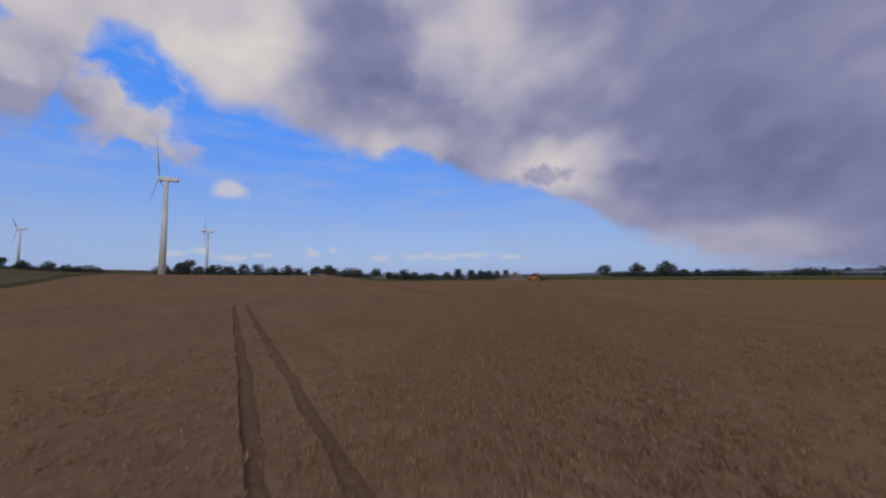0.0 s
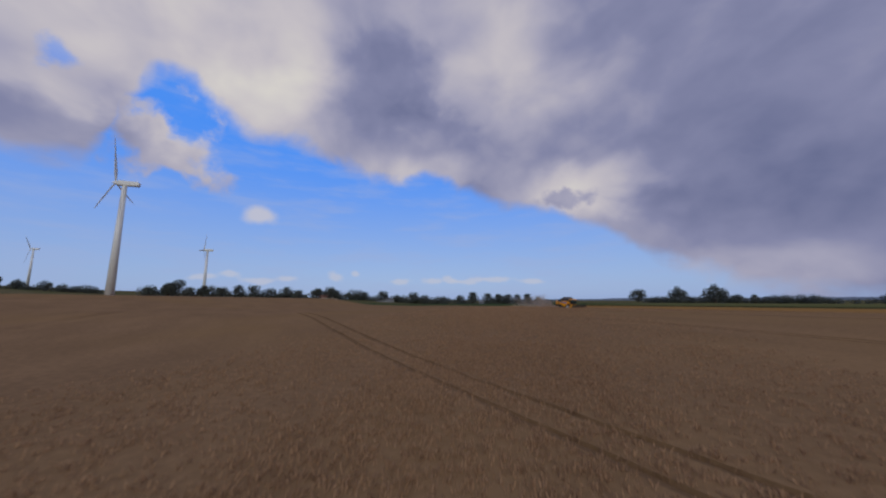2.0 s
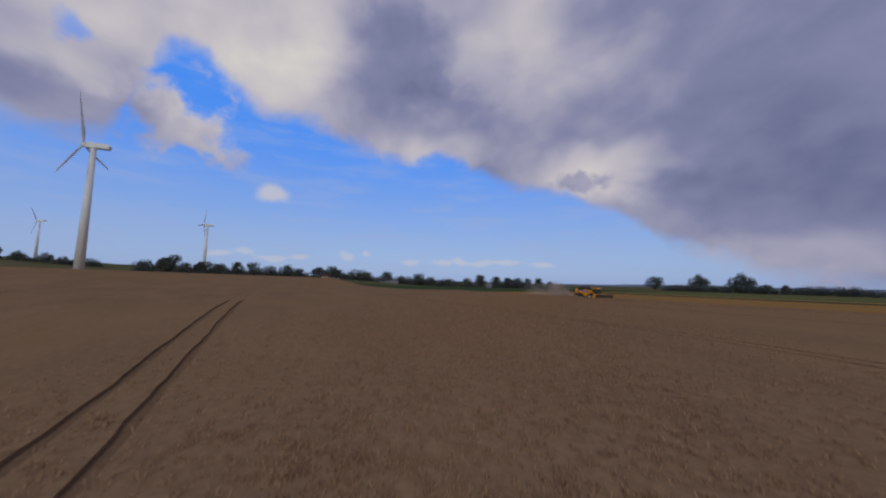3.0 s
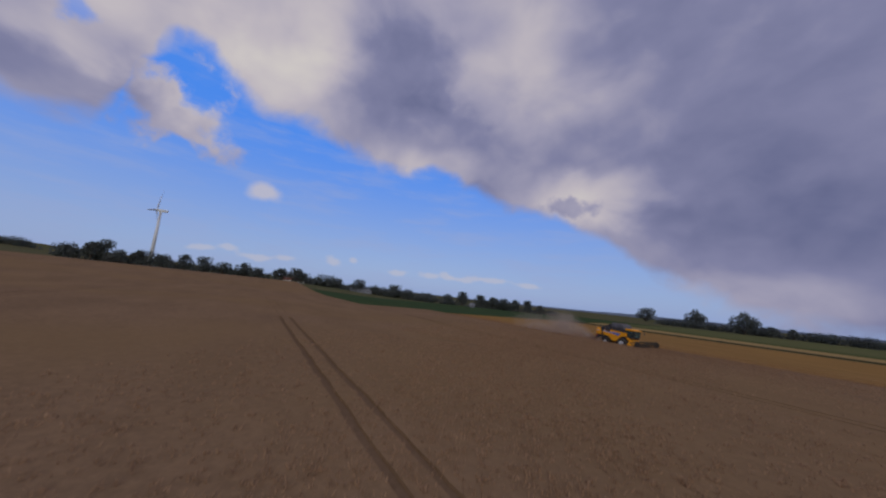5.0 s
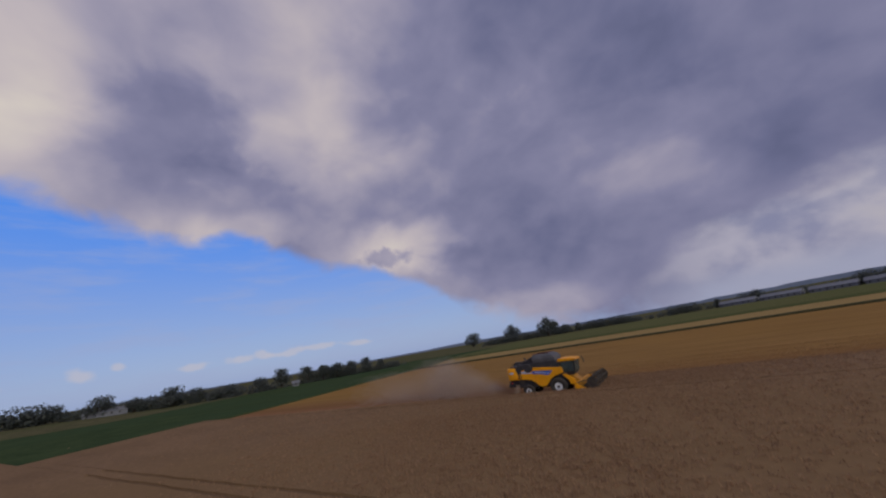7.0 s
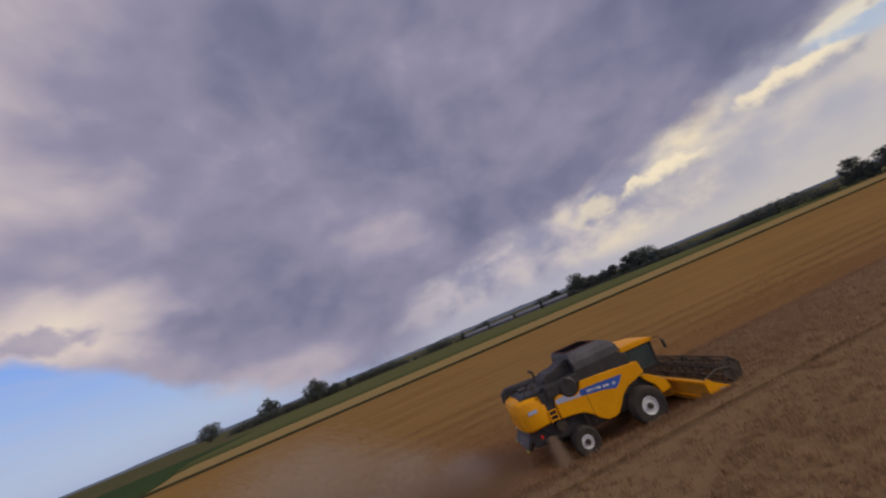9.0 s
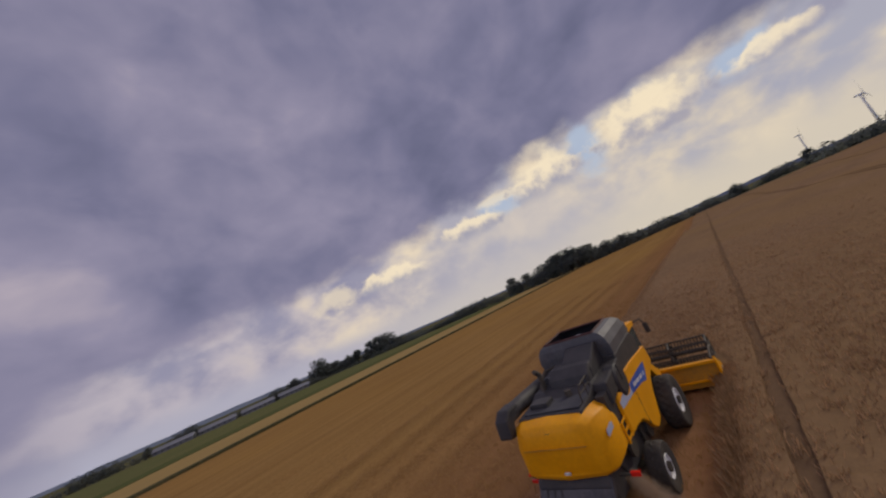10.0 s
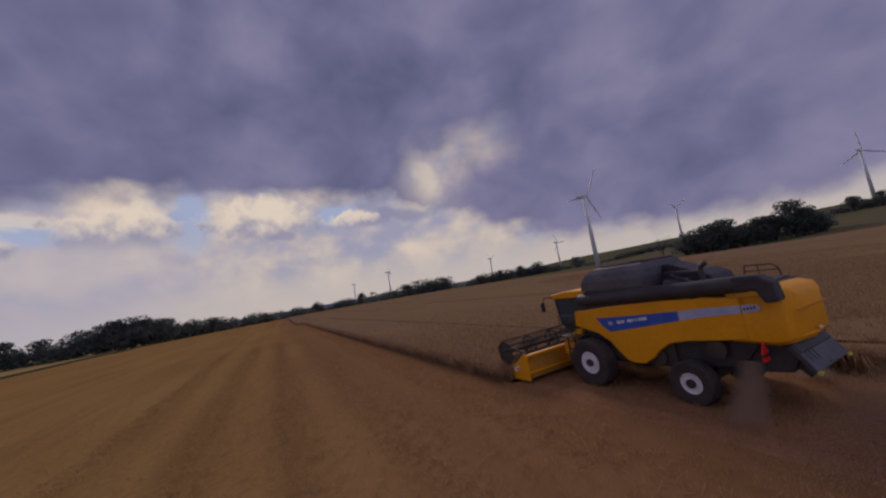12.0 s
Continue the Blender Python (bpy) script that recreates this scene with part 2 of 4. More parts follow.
def field_material(name, dark, light, patch, rows=None, bump=0.15, grain=2.2, swaths=0.0, fresh=None):
    """Ground cover: broad patches, grain, and rows along the x axis."""
    m = bpy.data.materials.new(name)
    m.use_nodes = True
    m.node_tree.nodes.clear()
    q = Graph(m.node_tree)
    where = q.node("ShaderNodeTexCoord").outputs["Object"]
    large = q.noise(where, 0.012, 4.0, 0.6)
    middle = q.noise(q.vmath("MULTIPLY", where, (0.35, 1.0, 1.0)), 0.14, 4.0, 0.6)
    small = q.noise(where, grain, 6.0, 0.7)
    f = q.math("ADD", q.math("MULTIPLY", middle, 0.35), q.math("MULTIPLY", small, 0.65))
    relief = small
    if rows:
        lines = q.noise(q.vmath("MULTIPLY", where, (0.02, 1.0, 1.0)), rows, 3.0, 0.55)
        f = q.math("ADD", q.math("MULTIPLY", f, 0.86), q.math("MULTIPLY", lines, 0.14))
        relief = q.math("ADD", q.math("MULTIPLY", small, 0.6), q.math("MULTIPLY", lines, 0.4))
    c = q.mix(q.smooth(f, 0.36, 0.64), dark, light)
    c = q.mix(q.math("MULTIPLY", q.smooth(large, 0.42, 0.62), 0.65), c, patch)
    if fresh:
        c = q.mix(q.smooth(q.math("ADD", q.split(where)[1], q.math("MULTIPLY", middle, 6.0)), 22.0, 6.0, 0.0, 0.75), c, fresh)
    if swaths:
        wide = q.noise(q.vmath("MULTIPLY", where, (0.012, 1.0, 1.0)), 0.42, 2.0, 0.5)
        tone = q.smooth(wide, 0.36, 0.64, 1.0 - swaths, 1.0 + swaths * 0.6)
        c = q.vmath("SCALE", c, scale=tone)
    s = q.node("ShaderNodeBsdfPrincipled")
    q.put(s.inputs["Base Color"], c)
    s.inputs["Roughness"].default_value = 0.95
    s.inputs["Specular IOR Level"].default_value = 0.0
    b = q.node("ShaderNodeBump")
    b.inputs["Strength"].default_value = 0.9
    b.inputs["Distance"].default_value = bump
    q.put(b.inputs["Height"], relief)
    q.put(s.inputs["Normal"], b.outputs[0])
    q.put(q.node("ShaderNodeOutputMaterial").inputs[0], s.outputs[0])
    return m


def blade_material(name, dark, light, rough=0.8, through_light=0.0):
    """Leaves, straw and specks: each island its own shade, and thin ones let light through."""
    m = bpy.data.materials.new(name)
    m.use_nodes = True
    m.node_tree.nodes.clear()
    q = Graph(m.node_tree)
    r = q.node("ShaderNodeNewGeometry").outputs["Random Per Island"]
    s = q.node("ShaderNodeBsdfPrincipled")
    q.put(s.inputs["Base Color"], q.mix(r, dark, light))
    s.inputs["Roughness"].default_value = rough
    s.inputs["Specular IOR Level"].default_value = 0.2
    thin = q.node("ShaderNodeBsdfTranslucent")
    q.put(thin.inputs[0], q.mix(r, dark, light))
    both = q.node("ShaderNodeMixShader")
    both.inputs[0].default_value = through_light
    q.put(both.inputs[1], s.outputs[0])
    q.put(both.inputs[2], thin.outputs[0])
    q.put(q.node("ShaderNodeOutputMaterial").inputs[0], both.outputs[0])
    return m


WHEAT = field_material("ripe_wheat", (0.203, 0.130, 0.076), (0.287, 0.183, 0.105), (0.26, 0.165, 0.081), None, 0.065, 2.6)
STUBBLE = field_material("wheat_stubble", (0.245, 0.138, 0.050), (0.345, 0.203, 0.076), (0.33, 0.188, 0.060), 1.1, 0.030, 3.0, swaths=0.075, fresh=(0.235, 0.119, 0.060))
FRESH = field_material("fresh_stubble", (0.235, 0.122, 0.062), (0.345, 0.187, 0.096), (0.280, 0.148, 0.075), 1.1, 0.03, 3.0, swaths=0.2)
OLIVE = field_material("olive_grass", (0.105, 0.108, 0.046), (0.165, 0.160, 0.070), (0.12, 0.13, 0.055), 0.25, 0.15, 1.2)
PALE = field_material("pale_stubble", (0.30, 0.205, 0.086), (0.39, 0.275, 0.118), (0.33, 0.23, 0.095), 0.4, 0.1, 2.0)
SOIL = field_material("bare_soil", (0.150, 0.097, 0.058), (0.225, 0.144, 0.086), (0.185, 0.118, 0.07), None, 0.05, 4.0)
VERGE = field_material("grass_verge", (0.075, 0.088, 0.036), (0.125, 0.135, 0.055), (0.09, 0.105, 0.042), 0.25, 0.15, 1.2)
GREEN = field_material("green_crop", (0.040, 0.062, 0.030), (0.075, 0.105, 0.045), (0.055, 0.085, 0.042), 0.25, 0.15, 1.2)
BANK = field_material("dark_grass_bank", (0.060, 0.058, 0.032), (0.11, 0.10, 0.055), (0.075, 0.075, 0.04), None, 0.2, 0.8)
FALLOW = field_material("fallow_field", (0.11, 0.098, 0.058), (0.175, 0.150, 0.088), (0.12, 0.118, 0.062), None, 0.1, 1.5)
MEADOW = field_material("rough_meadow", (0.085, 0.085, 0.045), (0.16, 0.14, 0.075), (0.10, 0.11, 0.05), None, 0.2, 0.8)
EARS = blade_material("wheat_ears", (0.25, 0.157, 0.090), (0.48, 0.300, 0.172), 0.8, 0.4)
STRAW = blade_material("straw", (0.33, 0.190, 0.078), (0.48, 0.29, 0.125), 0.8, 0.35)
# leaf colour lightened and blued: haze on the distant trees is painted in
LEAF = blade_material("hazy_tree_leaves", (0.115, 0.135, 0.132), (0.195, 0.210, 0.180), 0.6, 0.62)
BARK = material("bark", (0.05, 0.04, 0.03), (0.11, 0.09, 0.07), 2.0, 0.9, bump=0.03)
TOWER = material("turbine_paint", (0.66, 0.66, 0.66), (0.78, 0.78, 0.78), 0.05, 0.45, spec=0.4)
YELLOW = material("yellow_paint", (0.80, 0.325, 0.004), (0.95, 0.405, 0.005), 0.6, 0.50, coat=0.04, fine=9.0, spec=0.28)
MAROON = material("maroon_rubber", (0.075, 0.026, 0.022), (0.12, 0.045, 0.036), 2.0, 0.7)
DUSTY_YELLOW = material("dusty_yellow_paint", (0.42, 0.20, 0.035), (0.66, 0.30, 0.025), 1.1, 0.6)
BLACK = material("black_plastic", (0.030, 0.028, 0.030), (0.062, 0.056, 0.055), 2.0, 0.55, bump=0.004)
DUSTY = material("dusty_dark_steel", (0.050, 0.043, 0.037), (0.11, 0.088, 0.066), 1.3, 0.65, 0.3, bump=0.004)
GREY = material("grey_sheet", (0.048, 0.048, 0.056), (0.092, 0.090, 0.098), 1.2, 0.7, 0.1, bump=0.003)
TANK = material("tank_sheet", (0.080, 0.078, 0.084), (0.145, 0.140, 0.148), 0.9, 0.6, 0.15, bump=0.003)
PLATE = material("worn_dark_sheet", (0.055, 0.055, 0.063), (0.125, 0.120, 0.130), 1.4, 0.48, 0.4, bump=0.002)
RUBBER = material("tyre_rubber", (0.034, 0.030, 0.028), (0.075, 0.062, 0.050), 1.6, 0.85, bump=0.006)
WHITE = material("white_rim_paint", (0.66, 0.65, 0.62), (0.90, 0.90, 0.90), 3.5, 0.45)
BLUE = material("blue_decal", (0.035, 0.10, 0.42), (0.05, 0.14, 0.52), 1.5, 0.4)
SILVER = material("silver_decal", (0.36, 0.42, 0.60), (0.50, 0.55, 0.70), 1.5, 0.4)
RED = material("red_reflector", (0.75, 0.02, 0.012), (0.85, 0.03, 0.02), 6.0, 0.3)
LIME = material("lime_marker", (0.55, 0.60, 0.05), (0.65, 0.70, 0.08), 6.0, 0.5)
STEEL = material("worn_steel", (0.30, 0.29, 0.28), (0.48, 0.47, 0.45), 3.0, 0.4, 0.8)
WALLS = material("pale_house_wall", (0.45, 0.42, 0.38), (0.60, 0.57, 0.52), 0.3, 0.85)
TILES = material("red_roof_tiles", (0.14, 0.06, 0.045), (0.22, 0.10, 0.07), 0.5, 0.8)
SHED = material("grey_shed_roof", (0.13, 0.135, 0.155), (0.22, 0.225, 0.25), 0.1, 0.8, 0.0)
# pale blue base colour imitates the haze over distant woods
HILLS = material("hazy_far_woodland", (0.13, 0.16, 0.22), (0.18, 0.21, 0.27), 0.01, 0.95, spec=0.1)
GLASS = bpy.data.materials.new("cab_glass")
GLASS.use_nodes = True
pane = GLASS.node_tree.nodes["Principled BSDF"]
pane.inputs["Base Color"].default_value = (0.34, 0.43, 0.42, 1)
pane.inputs["Roughness"].default_value = 0.05
pane.inputs["Transmission Weight"].default_value = 0.85
pane.inputs["IOR"].default_value = 1.1


# ---- mesh helpers ----
def obj(name, bm, mat, parent=None, label=""):
    me = bpy.data.meshes.new(name)
    bm.normal_update()
    bm.to_mesh(me)
    bm.free()
    if mat:
        me.materials.append(mat)
    ob = new(name, me)
    ob.parent = parent
    if label:
        tagged(ob, label)
    return ob


def part(name, bm, mat, parent, label=""):
    return obj(name, bm, mat, parent, label)


def thing(name, label, category, group=""):
    e = new(name)
    e.empty_display_size = 0.3
    return tagged(e, label, category, group)


def raw(name, verts, faces, mat):
    me = bpy.data.meshes.new(name)
    me.from_pydata(verts, [], faces)
    me.materials.append(mat)
    return new(name, me)


def bevel(bm, width, segments=2):
    edges = [e for e in bm.edges if len(e.link_faces) == 2 and e.calc_face_angle(0) > 0.5]
    if width and edges:
        bmesh.ops.bevel(bm, geom=edges, offset=width, segments=segments, profile=0.6, affect="EDGES", clamp_overlap=True)
    return bm


def box(x0, x1, y0, y1, z0, z1, b=0.0, bm=None):
    bm = bm or bmesh.new()
    m = Matrix.Translation(((x0 + x1) / 2, (y0 + y1) / 2, (z0 + z1) / 2)) @ Matrix.Diagonal((x1 - x0, y1 - y0, z1 - z0, 1))
    bmesh.ops.create_cube(bm, size=1, matrix=m)
    return bevel(bm, b) if b else bm


def prism(profile, y0, y1, b=0.0, bm=None):
    """A profile in the x, z plane, pulled from y0 to y1."""
    bm = bm or bmesh.new()
    lo = [bm.verts.new((x, y0, z)) for x, z in profile]
    hi = [bm.verts.new((x, y1, z)) for x, z in profile]
    bm.faces.new(lo)
    bm.faces.new(hi[::-1])
    n = len(profile)
    for i in range(n):
        bm.faces.new((lo[i], hi[i], hi[(i + 1) % n], lo[(i + 1) % n]))
    bmesh.ops.recalc_face_normals(bm, faces=bm.faces)
    return bevel(bm, b) if b else bm


def rod(a, b, r0, r1=None, seg=12, bm=None):
    """A round bar from a to b."""
    bm = bm or bmesh.new()
    a, b = Vector(a), Vector(b)
    m = Matrix.Translation((a + b) / 2) @ (b - a).to_track_quat("Z", "Y").to_matrix().to_4x4()
    bmesh.ops.create_cone(bm, cap_ends=True, segments=seg, radius1=r0, radius2=r0 if r1 is None else r1, depth=(b - a).length, matrix=m)
    return bm


def pipe(points, r, seg=8, bm=None):
    bm = bm or bmesh.new()
    for a, b in zip(points, points[1:]):
        rod(a, b, r, None, seg, bm)
    return bm


def lathe(profile, seg=32, axis_y=True, bm=None, centre=(0, 0, 0)):
    """Turns (radius, along) points round the y axis."""
    bm = bm or bmesh.new()
    rings = []
    for i in range(seg):
        a = 2 * math.pi * i / seg
        rings.append([bm.verts.new((centre[0] + r * math.cos(a), centre[1] + y, centre[2] + r * math.sin(a))) for r, y in profile])
    for i in range(seg):
        p, q = rings[i], rings[(i + 1) % seg]
        for k in range(len(profile) - 1):
            bm.faces.new((p[k], p[k + 1], q[k + 1], q[k]))
    bmesh.ops.remove_doubles(bm, verts=bm.verts, dist=1e-5)
    bmesh.ops.recalc_face_normals(bm, faces=bm.faces)
    return bm


def shade_smooth(ob):
    ob.data.shade_smooth()
    return ob


# ---- ground and fields ----
def step(a, b, x):
    t = min(max((x - a) / (b - a), 0.0), 1.0)
    return t * t * (3 - 2 * t)


def land(x, y):
    """Height of the ground: level round the combine, a soft rise towards the windmills."""
    rise = 6.0 * step(110, 230, -0.6 * x - 0.8 * y)
    rise += 21.0 * step(300, 680, -0.35 * x - 0.94 * y)
    r = math.hypot(x, y)
    rise -= 1.45 * step(85, 125, 0.70 * x - 0.72 * y) * (1.0 - step(210, 300, r))
    return rise + 3.0 * step(300, 900, r) * (0.5 + 0.5 * math.sin(x * 0.004 + 1.0) * math.cos(y * 0.0035)) + 6.0 * step(900, 3500, r)


def sheet(name, mat, x0, x1, y0, y1, z, step_m=12.0, skirt=0.0, label="", category="field", shape=None, ragged=0.0):
    """A field surface that follows the land, with a cut edge round it."""
    nx, ny = max(2, int((x1 - x0) / (1.2 if ragged else step_m)) + 1), max(2, int((y1 - y0) / step_m) + 1)
    verts, faces = [], []
    for j in range(ny):
        for i in range(nx):
            u, v = i / (nx - 1), j / (ny - 1)
            x, y = x0 + (x1 - x0) * u, y0 + (y1 - y0) * v
            if shape:
                x, y = shape(x, y, u, v)
            if ragged and j in (0, ny - 1):
                y += ragged * (noise.noise((x * 0.5, y, 0.0)) + 0.8 * noise.noise((x * 0.13, y, 5.0)))
            verts.append((x, y, land(x, y) + z))
    for j in range(ny - 1):
        for i in range(nx - 1):
            k = j * nx + i
            faces.append((k, k + 1, k + nx + 1, k + nx))
    if skirt:
        rim = [i for i in range(nx)] + [j * nx + nx - 1 for j in range(1, ny)] + [(ny - 1) * nx + i for i in range(nx - 2, -1, -1)] + [j * nx for j in range(ny - 2, 0, -1)]
        first = len(verts)
        verts += [(verts[k][0], verts[k][1], verts[k][2] - skirt) for k in rim]
        n = len(rim)
        for a in range(n):
            b = (a + 1) % n
            faces.append((rim[a], first + a, first + b, rim[b]))
    ob = raw(name, verts, faces, mat)
    return tagged(ob, label, category, kind="structure")


rings = [0, 6, 12, 20, 30, 45, 65, 90, 120, 150, 180, 210, 240, 280, 330, 400, 500, 620, 800, 1000, 1300, 1700, 2300, 3100, 4200]
verts, faces = [(0.0, 0.0, 0.0)], []
SPOKES = 96
for r in rings[1:]:
    for k in range(SPOKES):
        a = 2 * math.pi * k / SPOKES
        verts.append((r * math.cos(a), r * math.sin(a), land(r * math.cos(a), r * math.sin(a))))
for k in range(SPOKES):
    faces.append((0, 1 + k, 1 + (k + 1) % SPOKES))
for j in range(len(rings) - 2):
    for k in range(SPOKES):
        a, b = 1 + j * SPOKES + k, 1 + j * SPOKES + (k + 1) % SPOKES
        faces.append((a, a + SPOKES, b + SPOKES, b))
ground = tagged(raw("ground", verts, faces, MEADOW), "rough grassland reaching to the horizon", "ground", kind="structure")

CUT_RIGHT, CUT_LEFT, CROP = -3.45, 3.6, 0.97
sheet("soil_bed", SOIL, -84, 420, -192, CUT_RIGHT - 0.3, 0.84, 4.0, label="dark bare soil between the rows of wheat")
stubble = sheet("stubble_field", STUBBLE, -82, 420, CUT_LEFT, 89, 0.33, 8.0, 0.15, "harvested wheat field with rows of golden stubble",
                shape=lambda x, y, u, v: (x - (1 - u) * 12 * step(0, 90, y), y))
sheet("stubble_swath", FRESH, -82, 3.2, CUT_RIGHT + 0.02, CUT_LEFT + 0.4, 0.322, 6.0, 0.05, "freshly cut stubble strip behind the combine")
# standing wheat between the wheel tracks
TRACK = 0.46
pairs = [(-136.0, 0.80, 66.0), (-97.1, 0.95, 12.0), (-62.9, 0.72, -16.0), (-30.6, 0.74, -45.0)]   # middle of each pair, half its gauge, where it starts to show
lines = sorted([p + s * w for p, w, _ in pairs for s in (-1, 1)])
edges = [-190.0]
for c in lines:
    edges += [c - TRACK / 2, c + TRACK / 2]
edges += [-4.98, -4.52, CUT_RIGHT]
for a, b in zip(edges[0::2], edges[1::2]):
    sheet("wheat_field", WHEAT, -330 if a < -52 else -84, 420, a, b, CROP, 4.0, 0.35, "standing ripe brown wheat between tractor tracks", ragged=0.13)
for p, w, start in pairs:
    for c in (p - w, p + w):
        sheet("wheat_field", WHEAT, -330 if p < -52 else -84, start, c - TRACK / 2, c + TRACK / 2, CROP - 0.02, 14.0, 0.3, "standing ripe brown wheat")
sheet("wheat_field", WHEAT, 3.4, 420, CUT_RIGHT - 0.25, CUT_LEFT, CROP - 0.015, 1.4, 0.5, "standing ripe wheat ahead of the combine header", ragged=0.09)
sheet("field_margin", BANK, -94, 420, 89.2, 92.2, 0.9, 10.0, 0.5, "dark grassy field margin between two fields")
sheet("pale_field", PALE, -110, 420, 92.5, 146, 0.2, 12.0, 0.1, "pale mown strip of straw-coloured stubble")
sheet("green_strip", VERGE, -130, 420, 147, 172, 0.35, 15.0, 0.3, "strip of dark green grass beyond the pale stubble")
sheet("pasture", OLIVE, -150, 420, 172.5, 372, 0.3, 15.0, 0.2, "broad olive green pasture below the distant trees")
sheet("green_field", GREEN, -232, -84, -50, 260, 0.5, 10.0, 0.4, "dark green root crop field",
      shape=lambda x, y, u, v: (x - u * 12 * step(0, 90, y) - u * 40 * step(90, 200, y), y))
sheet("far_field", MEADOW, 425, 700, -330, 110, 0.3, 30.0, 0.2, "far dark green field along the treeline")
sheet("field_edge", BANK, -330, 420, -196, -191, 0.9, 12.0, 0.6, "dark grassy bank along the wheat field")
sheet("side_field", FALLOW, -460, 300, -420, -197, 0.2, 25.0, 0.1, "brown stubble field under the windmills")

# far wooded ridge all round, distance haze painted into its colour
verts, faces = [], []
N = 240
for k in range(N):
    a = 2 * math.pi * k / N
    r = 2600 + 300 * math.sin(3 * a)
    h = 5 + 14 * noise.noise((math.cos(a) * 3, math.sin(a) * 3, 0.3)) + 5 * noise.noise((math.cos(a) * 30, math.sin(a) * 30, 2.0))
    for rr, z in ((r, -5.0), (r + 30, 6 + max(h, 3)), (r + 400, -5.0)):
        verts.append((rr * math.cos(a), rr * math.sin(a), z + 9))
for k in range(N):
    p, q = 3 * k, 3 * ((k + 1) % N)
    faces += [(p, q, q + 1, p + 1), (p + 1, q + 1, q + 2, p + 2)]
tagged(raw("backdrop", verts, faces, HILLS), "low wooded hills on the horizon in painted blue haze", "backdrop", kind="structure")


# ---- trees and hedges ----
def leaf_cloud(rng, blobs, count, size):
    """Leaf clumps scattered through a set of balls; returns vertices and faces."""
    weights = np.array([b[3] ** 2 for b in blobs])
    pick = rng.choice(len(blobs), count, p=weights / weights.sum())
    c = np.array([b[:3] for b in blobs])[pick]
    r = np.array([b[3] for b in blobs])[pick]
    d = rng.normal(size=(count, 3))
    d /= np.linalg.norm(d, axis=1)[:, None]
    at = c + d * (r * rng.uniform(0.70, 1.06, count))[:, None]
    face = d * 0.9 + np.array((0.0, 0.0, 0.55)) + rng.normal(scale=0.45, size=(count, 3))   # leaves turn outward and to the light
    face /= np.linalg.norm(face, axis=1)[:, None]
    u = np.cross(face, rng.normal(size=(count, 3)))
    u /= np.linalg.norm(u, axis=1)[:, None]
    v = np.cross(face, u)
    s = (size * rng.uniform(0.5, 1.3, count))[:, None]
    quad = np.stack([at - u * s, at - v * s * 0.6, at + u * s, at + v * s * 0.6], 1).reshape(-1, 3)
    return quad.tolist(), [(4 * k, 4 * k + 1, 4 * k + 2, 4 * k + 3) for k in range(count)]


def make_tree(seed, slender=1.0, leaves=1500, trunk=0.25, dome=0.0, label="broadleaf tree with a dark green summer crown"):
    """A tree one metre high: tapered trunk, limbs, and a crown of leaf clumps; dome fills the crown out to a rounded mass."""
    rng = np.random.default_rng(seed)
    t = thing("tree", label, "tree", "trees round the fields")
    bm = rod((0, 0, 0), (0.01, 0, trunk + 0.2), 0.035, 0.02, 8)
    blobs = []
    for k in range(11):
        a, e = k * 2.4 + rng.uniform(-0.3, 0.3), rng.uniform(0.1, 1.0)
        w = 0.28 * slender * math.sqrt(max(0.05, 1.0 - 0.85 * e * e))
        tip = (w * math.cos(a), w * math.sin(a), trunk + 0.1 + (0.74 - trunk) * e)
        rod((0, 0, trunk * (0.8 + 0.4 * e)), tip, 0.014, 0.005, 6, bm)
        blobs.append((*tip, rng.uniform(0.12, 0.18) * (0.6 + 0.4 * slender) * (1.0 + 0.35 * dome)))
    blobs.append((0, 0, 0.82, 0.16))
    blobs.append((0, 0, trunk + 0.25, 0.22 * slender))
    part("trunk", bm, BARK, t)
    v, f = leaf_cloud(rng, blobs, leaves, 0.042)
    raw("crown", v, f, LEAF).parent = t
    return t


def make_sparse_tree(x, y, h):
    """A thin tree whose forking limbs show through a few leaves."""
    rng = np.random.default_rng(41)
    t = thing("tree", "thin half-bare tree with forked branches beside a copse", "tree")
    bm = rod((0, 0, -0.3), (0.1, 0, h * 0.45), h * 0.022, h * 0.014, 8)
    blobs = []
    for k in range(8):
        a = k * 2.4
        p = Vector((0.1, 0, h * (0.18 + 0.035 * k)))
        q = p + Vector((h * 0.26 * math.cos(a), h * 0.26 * math.sin(a), h * rng.uniform(0.22, 0.36)))
        rod(p, q, h * 0.010, h * 0.005, 6, bm)
        for i in range(5):
            e = q + Vector(rng.normal(size=3)) * h * 0.07 + Vector((0, 0, h * 0.09))
            rod(p.lerp(q, 0.5 + 0.1 * i), e, h * 0.005, h * 0.002, 5, bm)
            blobs.append((*e, h * 0.055))
    part("trunk", bm, BARK, t)
    v, f = leaf_cloud(rng, blobs, 420, h * 0.016)
    raw("crown", v, f, LEAF).parent = t
    t.matrix_basis = pose(x, y, land(x, y))
    return t


